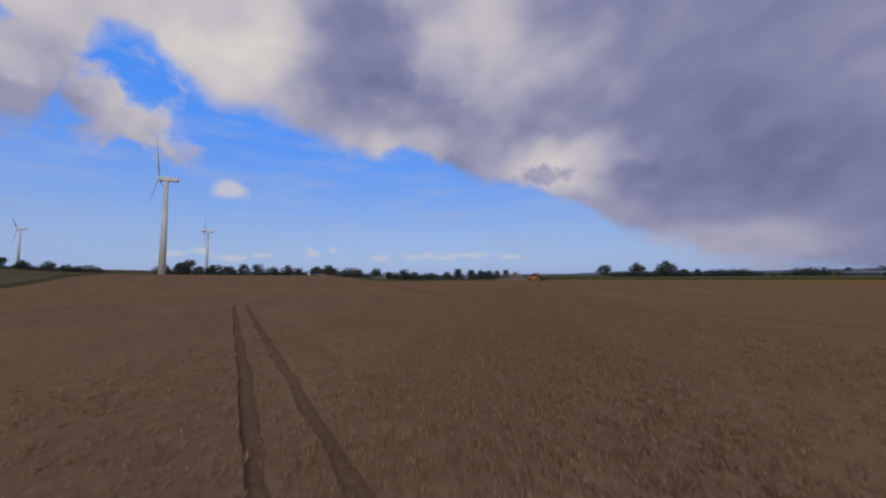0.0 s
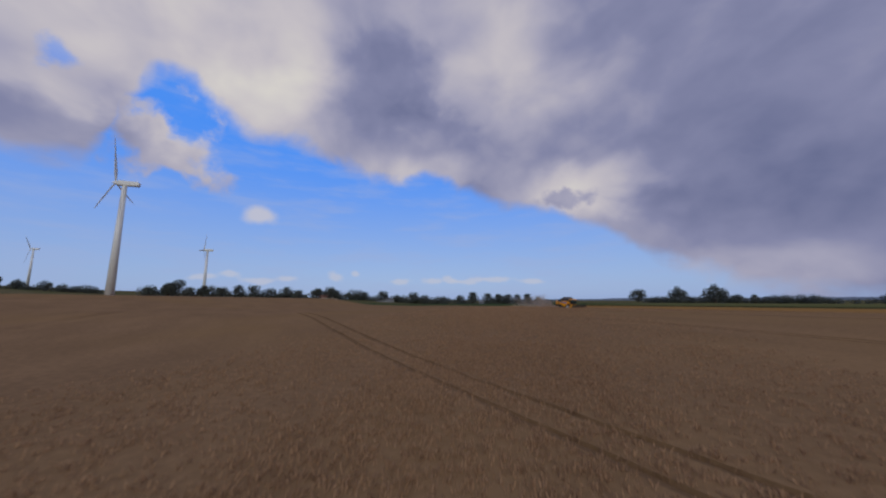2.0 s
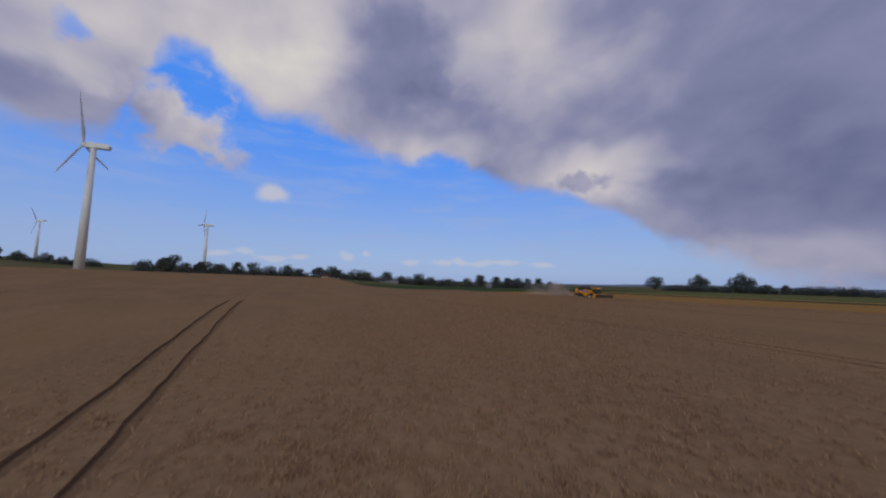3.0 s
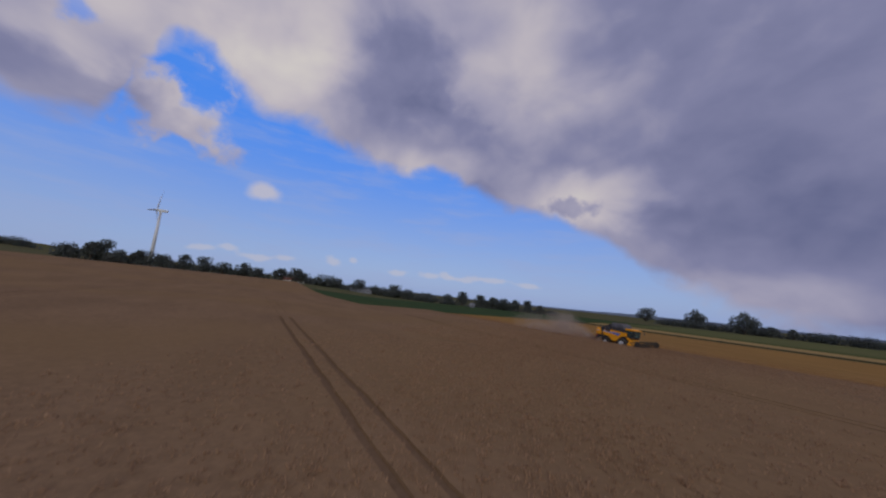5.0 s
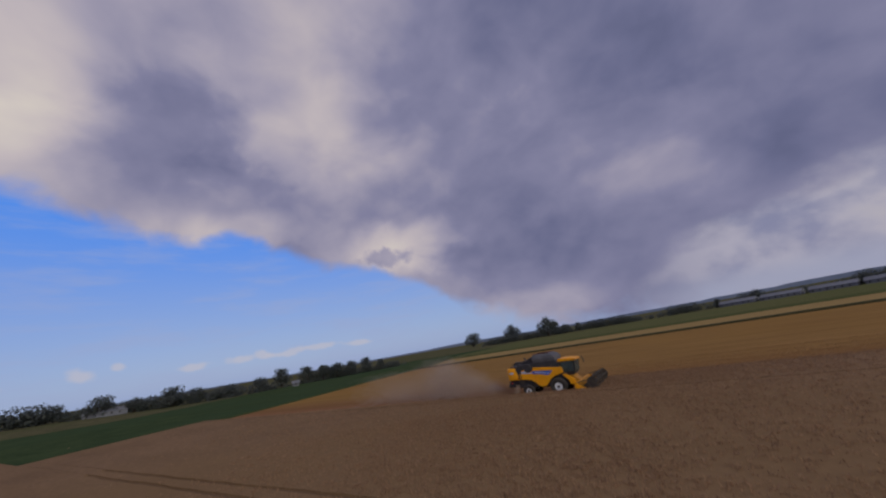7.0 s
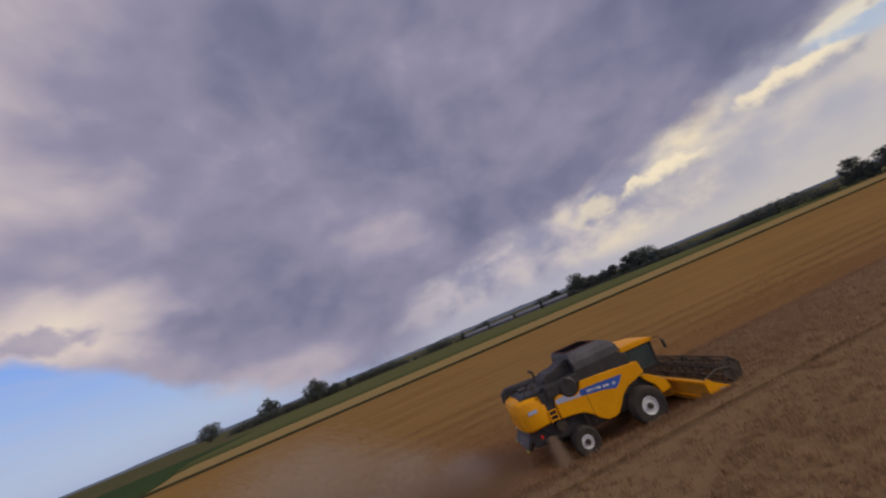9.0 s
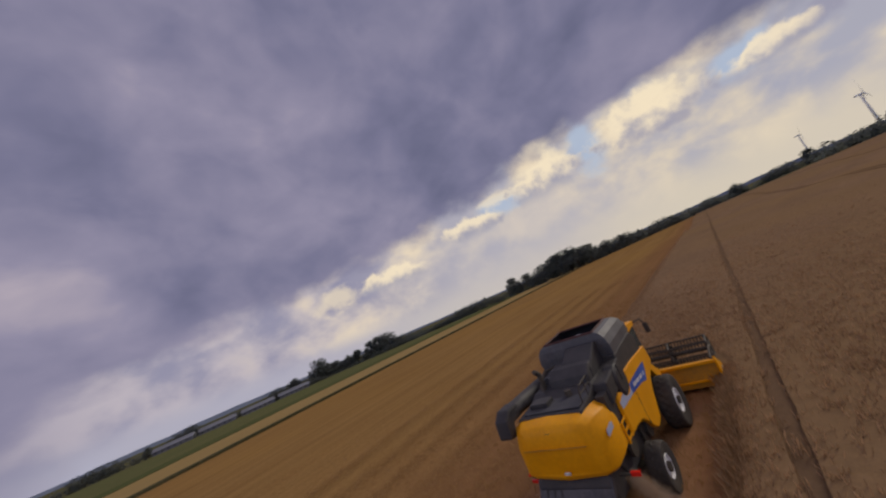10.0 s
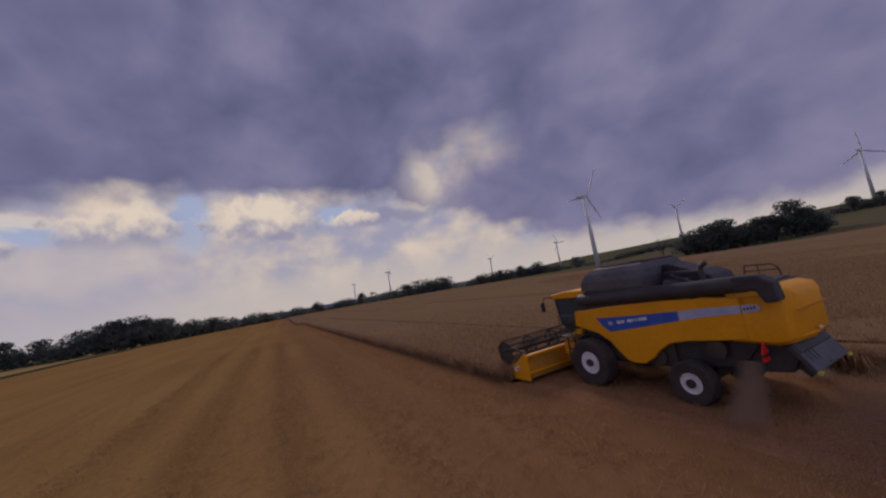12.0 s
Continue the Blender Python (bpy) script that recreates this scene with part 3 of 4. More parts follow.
def hedge(points, tall, wide, seed, label):
    """A run of bushes along a line; one piece of uncountable growth."""
    rng = np.random.default_rng(seed)
    blobs, total = [], 0.0
    for a, b in zip(points, points[1:]):
        n = max(2, int(math.hypot(b[0] - a[0], b[1] - a[1]) / (tall * 0.33)))
        total += n
        for k in range(n):
            f = (k + rng.uniform(0, 1)) / n
            x, y = a[0] + (b[0] - a[0]) * f, a[1] + (b[1] - a[1]) * f
            h = tall * min(1.0, max(0.45, 0.78 + 0.9 * noise.noise((x * 0.03, y * 0.03, seed)) + rng.uniform(-0.12, 0.12)))
            z = land(x, y)
            blobs.append((x, y, z + h * 0.55, h * 0.5))
            blobs.append((x + rng.uniform(-wide, wide), y + rng.uniform(-wide, wide), z + h * 0.3, h * 0.42))
    v, f = leaf_cloud(rng, blobs, int(210 * total), tall * 0.075)
    return tagged(raw("hedge", v, f, LEAF), label, "hedge", kind="stuff")


variants = [make_tree(11, 1.1, 1500, 0.10, 0.6), make_tree(12, 1.3, 1700, 0.08, 0.8), make_tree(13, 1.0, 1400, 0.12, 0.5), make_tree(14, 1.2, 1600, 0.08, 1.0), make_tree(15, 0.95, 1500, 0.26, 0.4)]
rng = np.random.default_rng(5)
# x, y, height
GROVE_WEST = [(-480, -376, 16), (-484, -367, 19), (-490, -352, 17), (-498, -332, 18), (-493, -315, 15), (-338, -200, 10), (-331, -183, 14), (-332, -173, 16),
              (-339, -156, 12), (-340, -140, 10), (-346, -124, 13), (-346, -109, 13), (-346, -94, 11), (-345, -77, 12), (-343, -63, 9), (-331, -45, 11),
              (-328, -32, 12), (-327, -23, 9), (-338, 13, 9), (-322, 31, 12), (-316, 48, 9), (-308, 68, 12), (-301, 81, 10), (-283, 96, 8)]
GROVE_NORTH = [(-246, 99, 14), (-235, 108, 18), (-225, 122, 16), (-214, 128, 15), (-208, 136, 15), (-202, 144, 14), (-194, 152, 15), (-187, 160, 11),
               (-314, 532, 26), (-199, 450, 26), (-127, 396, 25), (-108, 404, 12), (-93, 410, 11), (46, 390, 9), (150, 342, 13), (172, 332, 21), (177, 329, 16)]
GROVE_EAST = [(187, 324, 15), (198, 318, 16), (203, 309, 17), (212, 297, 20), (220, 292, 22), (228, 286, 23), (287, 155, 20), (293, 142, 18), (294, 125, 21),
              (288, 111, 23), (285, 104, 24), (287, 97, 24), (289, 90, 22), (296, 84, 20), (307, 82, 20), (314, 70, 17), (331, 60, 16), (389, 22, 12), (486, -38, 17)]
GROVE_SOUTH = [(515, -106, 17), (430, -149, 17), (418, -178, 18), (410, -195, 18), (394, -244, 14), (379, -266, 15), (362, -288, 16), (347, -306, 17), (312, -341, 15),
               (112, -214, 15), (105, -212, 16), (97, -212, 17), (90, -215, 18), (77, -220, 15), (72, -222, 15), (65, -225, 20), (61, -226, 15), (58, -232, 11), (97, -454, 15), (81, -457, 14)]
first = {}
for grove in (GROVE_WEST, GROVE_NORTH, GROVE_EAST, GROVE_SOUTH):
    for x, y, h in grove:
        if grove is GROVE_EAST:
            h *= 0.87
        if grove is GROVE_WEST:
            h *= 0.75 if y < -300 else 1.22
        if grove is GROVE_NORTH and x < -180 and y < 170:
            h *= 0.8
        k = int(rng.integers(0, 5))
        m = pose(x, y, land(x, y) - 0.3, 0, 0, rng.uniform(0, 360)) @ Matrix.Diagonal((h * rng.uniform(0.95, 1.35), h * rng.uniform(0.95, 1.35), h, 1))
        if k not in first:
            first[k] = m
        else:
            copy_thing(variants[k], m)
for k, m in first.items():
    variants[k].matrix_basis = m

hedge([(-475, -395), (-500, -318), (-510, -285)], 10, 8, 21, "dark wood beyond the side field")
hedge([(-335, -205), (-342, -150), (-350, -100), (-335, -40), (-330, 10)], 14, 6, 22, "dark hedgerow behind the wheat field")
hedge([(-335, 0), (-322, 50), (-300, 85), (-250, 100)], 9.5, 6, 23, "dark hedgerow behind the green field")
hedge([(-246, 98), (-225, 120), (-195, 152), (-180, 175)], 5.5, 4, 24, "dark hedgerow along the green field")
hedge([(-230, 420), (-110, 420), (60, 395)], 9.5, 5, 25, "low distant hedgerow")
hedge([(120, 352), (190, 300), (268, 205)], 5.5, 4, 34, "dark wood beyond the green strip")
hedge([(60, 400), (150, 352), (185, 334)], 12, 5, 26, "low distant hedgerow")
hedge([(185, 326), (215, 297), (240, 270), (275, 200), (287, 155)], 10, 7, 27, "dark wood at the far end of the field")
hedge([(287, 155), (286, 100), (315, 70), (390, 20), (490, -40)], 12, 7, 28, "dark wood at the far end of the field")
hedge([(490, -40), (515, -110), (425, -160), (395, -244), (340, -315)], 12, 7, 29, "dark wood at the far end of the field")
hedge([(452, -105), (425, -150), (402, -200)], 19, 10, 35, "domed dark wood beyond the standing wheat")
hedge([(388, -244), (348, -305)], 14, 8, 36, "low dark wood beyond the standing wheat")
hedge([(340, -315), (290, -420), (120, -470), (60, -460)], 9, 5, 30, "dark hedgerow under the windmills")
make_sparse_tree(124, -211, 15)
hedge([(114, -213), (86, -217), (56, -233)], 12, 4, 31, "dense dark copse beside the wheat field")


# ---- windmills ----
def make_turbine(spin):
    t = thing("wind_turbine", "tall white three-bladed wind turbine at rest", "wind turbine", "wind turbines")
    H, R = 61.0, 25.5
    shade_smooth(part("tower", rod((0, 0, 0), (0, 0, H - 1), 2.0, 1.1, 24), TOWER, t))
    part("base_ring", rod((0, 0, -1.5), (0, 0, 0.4), 2.3, 2.2, 24), SHED, t, "grey concrete foundation ring")
    part("nacelle", bevel(prism([(-3.0, H - 1.1), (6.2, H - 0.9), (6.6, H + 0.9), (5.6, H + 1.7), (-2.4, H + 1.7), (-3.1, H + 0.8)], -1.3, 1.3), 0.5, 3), TOWER, t)
    hub = part("hub", rod((-3.0, 0, H + 0.3), (-5.2, 0, H + 0.3), 1.25, 0.45, 20), TOWER, t)
    for k in range(3):
        a = radians(spin + 120 * k)
        bm = bmesh.new()
        rows = []
        for i, f in enumerate((0.03, 0.10, 0.22, 0.45, 0.7, 0.9, 1.0)):
            w = (0.45, 0.75, 1.15, 0.85, 0.58, 0.38, 0.10)[i]
            th = (0.45, 0.4, 0.26, 0.17, 0.11, 0.07, 0.03)[i]
            tw = radians(22 * (1 - f))
            ring = []
            for u, v in ((-0.35, 0), (0, th), (0.65, 0), (0, -th)):
                s, p = u * w * 2, v
                ring.append(bm.verts.new((p * math.cos(tw) + s * math.sin(tw), s * math.cos(tw) - p * math.sin(tw), R * f)))
            rows.append(ring)
        for p, q in zip(rows, rows[1:]):
            for i in range(4):
                bm.faces.new((p[i], p[(i + 1) % 4], q[(i + 1) % 4], q[i]))
        bm.faces.new(rows[-1])
        bmesh.ops.recalc_face_normals(bm, faces=bm.faces)
        bmesh.ops.rotate(bm, verts=bm.verts, cent=(0, 0, 0), matrix=Matrix.Rotation(a, 3, "X"))
        bmesh.ops.translate(bm, verts=bm.verts, vec=(-4.0, 0, H + 0.3))
        shade_smooth(part("blade", bm, TOWER, hub))
    return t


wind = 85.0
mills = [(-146, -174, 18), (-423, -165, 100), (-713, -434, 40), (1127, -224, 75), (790, -238, 5), (836, -566, 50), (600, -600, 25), (192, -232, 85), (366, -683, 60), (122, -642, 2)]
for x, y, s in mills:
    make_turbine(s).matrix_basis = pose(x, y, land(x, y), 0, 0, wind)


# ---- farm buildings ----
def make_house(x, y, turn_deg, long, deep, tall, roof, wall_mat, roof_mat, label):
    t = thing("farm_house", label, "house")
    part("wall", prism([(-long / 2, -0.5), (long / 2, -0.5), (long / 2, tall), (-long / 2, tall)], -deep / 2, deep / 2), wall_mat, t)
    bm = bmesh.new()
    e = 0.5
    pts = [(-long / 2 - e, -deep / 2 - e, tall), (long / 2 + e, -deep / 2 - e, tall), (long / 2 + e, deep / 2 + e, tall), (-long / 2 - e, deep / 2 + e, tall),
           (-long / 2 - e, 0, tall + roof), (long / 2 + e, 0, tall + roof)]
    v = [bm.verts.new(p) for p in pts]
    for f in ((0, 1, 5, 4), (2, 3, 4, 5), (1, 2, 5), (3, 0, 4), (3, 2, 1, 0)):
        bm.faces.new([v[i] for i in f])
    part("roof", bm, roof_mat, t)
    for k in range(int(long // 4)):
        wx = -long / 2 + 2 + 4 * k
        for side in (-1, 1):
            y0 = side * deep / 2
            part("window", box(wx - 0.5, wx + 0.5, min(y0, y0 + side * 0.06), max(y0, y0 + side * 0.06), 1.0, 2.2), BLACK, t)
    t.matrix_basis = pose(x, y, land(x, y), 0, 0, turn_deg)
    return t


make_house(-329, -32, 100, 18, 9, 2.0, 3.0, WALLS, TILES, "long farmhouse with a red tiled roof behind the field")
make_house(-323, 35, 75, 22, 10, 2.6, 2.4, SHED, SHED, "farm shed with a grey sheet roof among trees")
make_house(-212, 104, 60, 4, 3, 2.4, 1.6, SHED, SHED, "small grey hut in front of the hedgerow")
for k, (x, y) in enumerate(((60, 372), (88, 360), (116, 346), (142, 330))):
    make_house(x, y, -22, 26, 16, 2.8, 2.4, SHED, SHED, "long low greenhouse with a pale grey roof")


# ---- standing wheat: ears ----
def blades(name, pts, tall, wide, per, lean, mat, label, category, seed):
    """Tufts of thin blades on given spots; one piece of uncountable growth."""
    rng = np.random.default_rng(seed)
    n = len(pts)
    base = np.repeat(pts, per, axis=0)
    m = n * per
    base[:, :2] += rng.normal(scale=0.09, size=(m, 2))
    a = rng.uniform(0, 2 * math.pi, m)
    side = np.stack([np.cos(a), np.sin(a), np.zeros(m)], 1)
    h = tall * rng.uniform(0.7, 1.15, m)
    off = np.stack([rng.normal(scale=lean, size=m) * h, rng.normal(scale=lean, size=m) * h, h], 1)
    w = (wide * rng.uniform(0.6, 1.4, m))[:, None]
    low = base - side * w * 0.35
    low2 = base + side * w * 0.35
    mid = base + off * 0.72 + side * w
    mid2 = base + off * 0.72 - side * w
    top = base + off
    v = np.stack([low, low2, mid, top, mid2], 1).reshape(-1, 3)
    return tagged(raw(name, v.tolist(), [tuple(range(5 * k, 5 * k + 5)) for k in range(m)], mat), label, category, kind="stuff")


def in_wheat(p):
    y = p[:, 1]
    ok = (y < CUT_RIGHT - 0.05) | (p[:, 0] > 3.6)
    for c in lines:
        ok &= np.abs(y - c) > TRACK / 2 + 0.02
    ok &= np.abs(y + 4.75) > 0.16
    return ok


rng = np.random.default_rng(77)
spots = []
flight = [((134, -142), (105, -116), 7.0, 12, 6), ((105, -116), (70, -87), 7.0, 12, 6), ((70, -87), (48, -71), 9.0, 6, 3), ((48, -71), (10, -40), 9.0, 5, 3), ((10, -40), (-6, -10), 10.0, 8, 4)]
for a, b, near, dense, thin in flight:
    a, b = np.array(a, float), np.array(b, float)
    length = np.linalg.norm(b - a)
    d = (b - a) / length
    for half, per_metre in ((near, dense), (near + 14.0, thin)):
        n = int(length * half * 2 * per_metre)
        along_path, q = rng.uniform(0, length, n), rng.uniform(-half, half, n) * rng.uniform(0.5, 1.0, n) ** 0.5
        spots.append(a + d * along_path[:, None] + np.array([-d[1], d[0]]) * q[:, None])
n = 9000
spots.append(np.stack([rng.normal(2, 26, n), CUT_RIGHT - np.abs(rng.normal(0, 11, n))], 1))
n = 3000
spots.append(np.stack([3.6 + np.abs(rng.normal(0, 14, n)), rng.uniform(CUT_RIGHT, CUT_LEFT, n)], 1))
p = np.concatenate(spots)
p = p[in_wheat(p)]
p = np.column_stack([p, [land(x, y) + CROP - 0.16 for x, y in p]])
blades("wheat_ears", p, 0.33, 0.016, 5, 0.25, EARS, "ripe brown wheat ears standing above the crop", "wheat", 3)
# ragged stalks along the freshly cut edges
n = 5200
side = np.stack([3.5 + np.abs(rng.normal(0, 45, n)), CUT_LEFT + rng.normal(-0.05, 0.16, n)], 1)
rear = np.stack([3.3 - np.abs(rng.normal(0, 22, n)), CUT_RIGHT + rng.normal(0.02, 0.16, n)], 1)
rear = rear[rear[:, 0] > -80]
p = np.concatenate([side, rear])
p = np.column_stack([p, np.full(len(p), 0.33)])
blades("cut_edge_stalks", p, 0.72, 0.020, 5, 0.22, EARS, "ragged wheat stalks along the cut edge", "wheat", 5)
# stubble stalks and loose straw
n = 15000
p = np.stack([rng.uniform(-24, 34, n), CUT_RIGHT + np.abs(rng.normal(0, 12, n)), np.full(n, 0.32)], 1)
p = p[(p[:, 0] < 3) | (p[:, 1] > CUT_LEFT)]
p[:, 1] = np.round(p[:, 1] / 0.17) * 0.17
blades("stubble_stalks", p, 0.15, 0.009, 4, 0.35, STRAW, "short cut straw stalks in rows", "stubble", 4)
swaths = np.concatenate([np.stack([rng.uniform(-30, 60, 2600), y0 + rng.normal(0, 0.55, 2600), np.full(2600, 0.34)], 1) for y0 in (6.0, 9.5, 13.0, 16.5, 21.0)])
blades("loose_straw", swaths, 0.10, 0.012, 4, 1.6, STRAW, "loose pale straw lying in swaths on stubble", "straw", 6)


# ---- combine harvester: x ahead, y to its left, front axle over the origin ----
def wheel(parent, x, y, r, wide, rim_r, lugs, label):
    """Hub with tyre, rim and lugs; y is the outer face."""
    s = 1 if y > 0 else -1
    c = (x, y - s * wide / 2, r)
    w = part("wheel", rod((x, y - s * 0.02, r), (x, y - s * wide, r), 0.14, 0.14, 16), DUSTY, parent, label)
    h = wide / 2
    side = [(rim_r, -0.7), (0.80 * r, -0.97), (0.92 * r, -0.95)]
    tread = [(r * 0.965, -0.75), (r * 0.97, -0.40), (r * 0.972, -0.08), (r * 0.972, 0.08), (r * 0.97, 0.40), (r * 0.965, 0.75)]
    bm = bmesh.new()
    seg = lugs * 4
    rows = []
    for i in range(seg):
        a = 2 * math.pi * i / seg
        ring = []
        for rad, along in side:
            ring.append((rad, along))
        for k, (rad, along) in enumerate(tread):
            slant = int(abs(along) * 4) + (2 if along > 0 else 0)
            ring.append((rad * (1.03 if (i + slant) % 4 < 2 else 0.975), along))
        for rad, along in side[::-1]:
            ring.append((rad, -along))
        rows.append([bm.verts.new((c[0] + rad * math.cos(a), c[1] + along * h, c[2] + rad * math.sin(a))) for rad, along in ring])
    for i in range(seg):
        p0, p1 = rows[i], rows[(i + 1) % seg]
        for k in range(len(p0)):
            m = (k + 1) % len(p0)
            bm.faces.new((p0[k], p0[m], p1[m], p1[k]))
    bmesh.ops.recalc_face_normals(bm, faces=bm.faces)
    shade_auto(part("tyre", bm, RUBBER, w))
    o = s * h
    dish = [(rim_r, o * 0.72), (rim_r * 0.96, o * 0.78), (rim_r * 0.90, o * 0.74), (rim_r * 0.82, o * 0.60), (rim_r * 0.45, o * 0.57), (rim_r * 0.40, o * 0.64), (0.0, o * 0.66)]
    shade_auto(part("rim", lathe(dish, 32, centre=c), WHITE, w, "white painted steel rim"))
    part("hub_cap", rod((x, c[1] + o * 0.5, r), (x, c[1] + o * 0.80, r), rim_r * 0.15, rim_r * 0.12, 14), DUSTY, w)
    bm = bmesh.new()
    for k in range(8):
        a = 2 * math.pi * k / 8
        q = (x + rim_r * 0.36 * math.cos(a), r + rim_r * 0.36 * math.sin(a))
        rod((q[0], c[1] + o * 0.5, q[1]), (q[0], c[1] + o * 0.68, q[1]), 0.02, None, 6, bm)
    part("wheel_nuts", bm, STEEL, w)
    return w


def shade_auto(ob):
    ob.data.shade_smooth()
    ob.data.set_sharp_from_angle(angle=0.7)
    return ob


def build_combine():
    t = thing("combine_harvester", "yellow and black combine harvester cutting ripe wheat", "combine harvester")
    # chassis and drives under the panels
    part("chassis", prism([(1.0, 0.9), (1.2, 1.9), (0.4, 2.9), (-5.4, 3.2), (-5.7, 2.1), (-5.0, 1.2), (-3.0, 0.95)], -1.12, 1.12, 0.06), BLACK, t)
    part("front_axle", rod((0, -1.4, 0.96), (0, 1.4, 0.96), 0.26, None, 16), DUSTY, t)
    part("rear_axle", box(-3.95, -3.55, -1.35, 1.35, 0.55, 0.85, 0.05), DUSTY, t)
    for s in (-1, 1):
        wheel(t, 0.0, 1.96 * s, 0.95, 0.64, 0.44, 22, "front drive wheel with a large lugged tyre")
        wheel(t, -3.75, 1.78 * s, 0.70, 0.52, 0.33, 18, "small rear steering wheel")
    # side panels, one long one on the left, a shorter one on the right
    arch = [(0.70, 2.98), (0.78, 2.35), (0.25, 2.22), (-0.35, 2.08), (-0.85, 1.78), (-1.20, 1.38), (-1.48, 1.12), (-1.75, 1.05), (-2.15, 1.07), (-2.50, 1.28), (-2.80, 1.60), (-3.20, 1.86), (-3.80, 1.98)]
    left = arch + [(-4.8, 2.06), (-5.45, 2.12), (-5.45, 3.30), (-4.5, 3.36), (-3.0, 3.30), (-1.5, 3.20), (-0.3, 3.08)]
    p = part("side_panel", prism(left, 1.20, 1.46, 0.05), YELLOW, t, "long curved yellow side panel")
    decals(p, 1.463, 1)
    right = arch + [(-4.40, 2.03), (-4.44, 2.80), (-4.34, 3.02), (-4.12, 3.12), (-3.86, 3.04), (-3.60, 2.82), (-3.22, 2.76), (-2.92, 2.95), (-2.75, 3.28), (-1.5, 3.20), (-0.3, 3.08)]
    p = part("side_panel", prism(right, -1.46, -1.20, 0.05), YELLOW, t, "yellow side panel cut out round the air screen")
    decals(p, -1.463, -1)
    part("panel_seam", box(-2.72, -2.70, -1.468, -1.45, 1.45, 2.9), BLACK, t)
    # rear hood
    bm = bmesh.new()
    rings = []
    for x, hw, z0, z1 in ((-4.95, 1.42, 2.10, 3.38), (-5.5, 1.42, 2.08, 3.46), (-6.0, 1.36, 2.05, 3.52), (-6.28, 1.22, 2.10, 3.42), (-6.38, 1.05, 2.22, 3.22)):
        ring = []
        for a, b in ((-1, 0.0), (-1, 0.55), (-0.9, 0.88), (-0.7, 1.0), (0, 1.02), (0.7, 1.0), (0.9, 0.88), (1, 0.55), (1, 0.0), (0.85, -0.08), (0, -0.1), (-0.85, -0.08)):
            ring.append(bm.verts.new((x - (0.10 if abs(a) < 0.8 and x < -6.2 else 0), a * hw, z0 + (z1 - z0) * b)))
        rings.append(ring)
    n = len(rings[0])
    for p0, p1 in zip(rings, rings[1:]):
        for i in range(n):
            bm.faces.new((p0[i], p0[(i + 1) % n], p1[(i + 1) % n], p1[i]))
    bm.faces.new(rings[-1])
    bm.faces.new(rings[0][::-1])
    bmesh.ops.recalc_face_normals(bm, faces=bm.faces)
    hood = shade_auto(part("rear_hood", bevel(bm, 0.05, 3), YELLOW, t, "rounded yellow straw hood"))
    # thin duller yellow strip stands in for the shadow line along the hood's fold
    part("crease_shade", box(-6.495, -6.44, -0.95, 0.95, 2.845, 2.860), DUSTY_YELLOW, hood)
    part("badge", box(-6.50, -6.46, -0.20, -0.04, 2.18, 2.24), WHITE, hood)
    part("handle", box(-6.47, -6.42, -0.07, 0.07, 3.22, 3.27), BLACK, hood)
    part("name_strip", box(-5.95, -5.45, -1.425, -1.405, 2.78, 2.95, 0.004), SILVER, hood, "pale silver model strip")
    part("name_strip", prism([(-5.46, 2.885), (-5.78, 2.92), (-5.88, 2.97), (-5.90, 3.04), (-5.82, 3.09), (-5.46, 3.10)], 1.395, 1.428), SILVER, hood, "pale silver model strip")
    for k, x in enumerate((-5.50, -5.58, -5.66, -5.74)):
        part("lettering_bar", box(x - 0.05, x, 1.428, 1.432, 2.95 + 0.012 * k, 3.03 + 0.012 * k), GREY, hood)
    # ladder recess on the right between hood and panel
    part("recess", box(-5.05, -4.38, -1.36, -1.10, 2.08, 3.45), BLACK, t, "black service recess")
    lad = part("ladder", box(-4.97, -4.91, -1.47, -1.42, 2.05, 2.62, 0.01), YELLOW, t, "short yellow access ladder")
    part("stile", box(-4.55, -4.49, -1.47, -1.42, 2.05, 2.62, 0.01), YELLOW, lad)
    for z in (2.10, 2.33, 2.56):
        part("rung", box(-4.95, -4.51, -1.46, -1.43, z, z + 0.06), YELLOW, lad)
    # engine deck
    part("engine_deck", prism([(-2.6, 3.1), (-6.1, 3.3), (-6.0, 3.56), (-5.0, 3.60), (-4.6, 3.72), (-2.6, 3.72)], -1.02, 1.02, 0.05), BLACK, t, "black engine deck")
    part("deck_cover", box(-5.85, -4.75, -0.95, 0.85, 3.57, 3.61, 0.02), GREY, t, "dull grey deck sheet")
    part("engine_hood", prism([(-2.7, 3.6), (-4.5, 3.6), (-4.4, 3.95), (-4.0, 4.15), (-2.9, 4.2)], -0.95, 0.45, 0.07), BLACK, t)
    intake = part("intake_box", prism([(-2.72, 3.7), (-4.15, 3.7), (-4.05, 4.02), (-2.95, 4.46), (-2.72, 4.46)], -0.98, 0.10, 0.05), BLACK, t, "black wedge-shaped engine intake box")
    for k in range(6):
        x = -3.0 - 0.17 * k
        z = 4.46 - 0.40 * (-2.95 - x) / 1.0
        part("rib", box(x - 0.03, x + 0.03, 0.08, 0.13, z - 0.30, z - 0.02), GREY, intake)
    part("deck_box", box(-5.55, -5.05, 0.15, 0.75, 3.60, 3.74, 0.03), BLACK, t)
    part("deck_cap", rod((-4.95, -0.35, 3.60), (-4.95, -0.35, 3.78), 0.11, 0.10, 16), DUSTY, t)
    sc = part("air_screen", lathe([(0.0, -0.02), (0.40, -0.02), (0.50, 0.05), (0.52, 0.35), (0.0, 0.36)], 32, centre=(-3.42, -1.50, 3.26)), BLACK, t, "round dark rotary air screen")
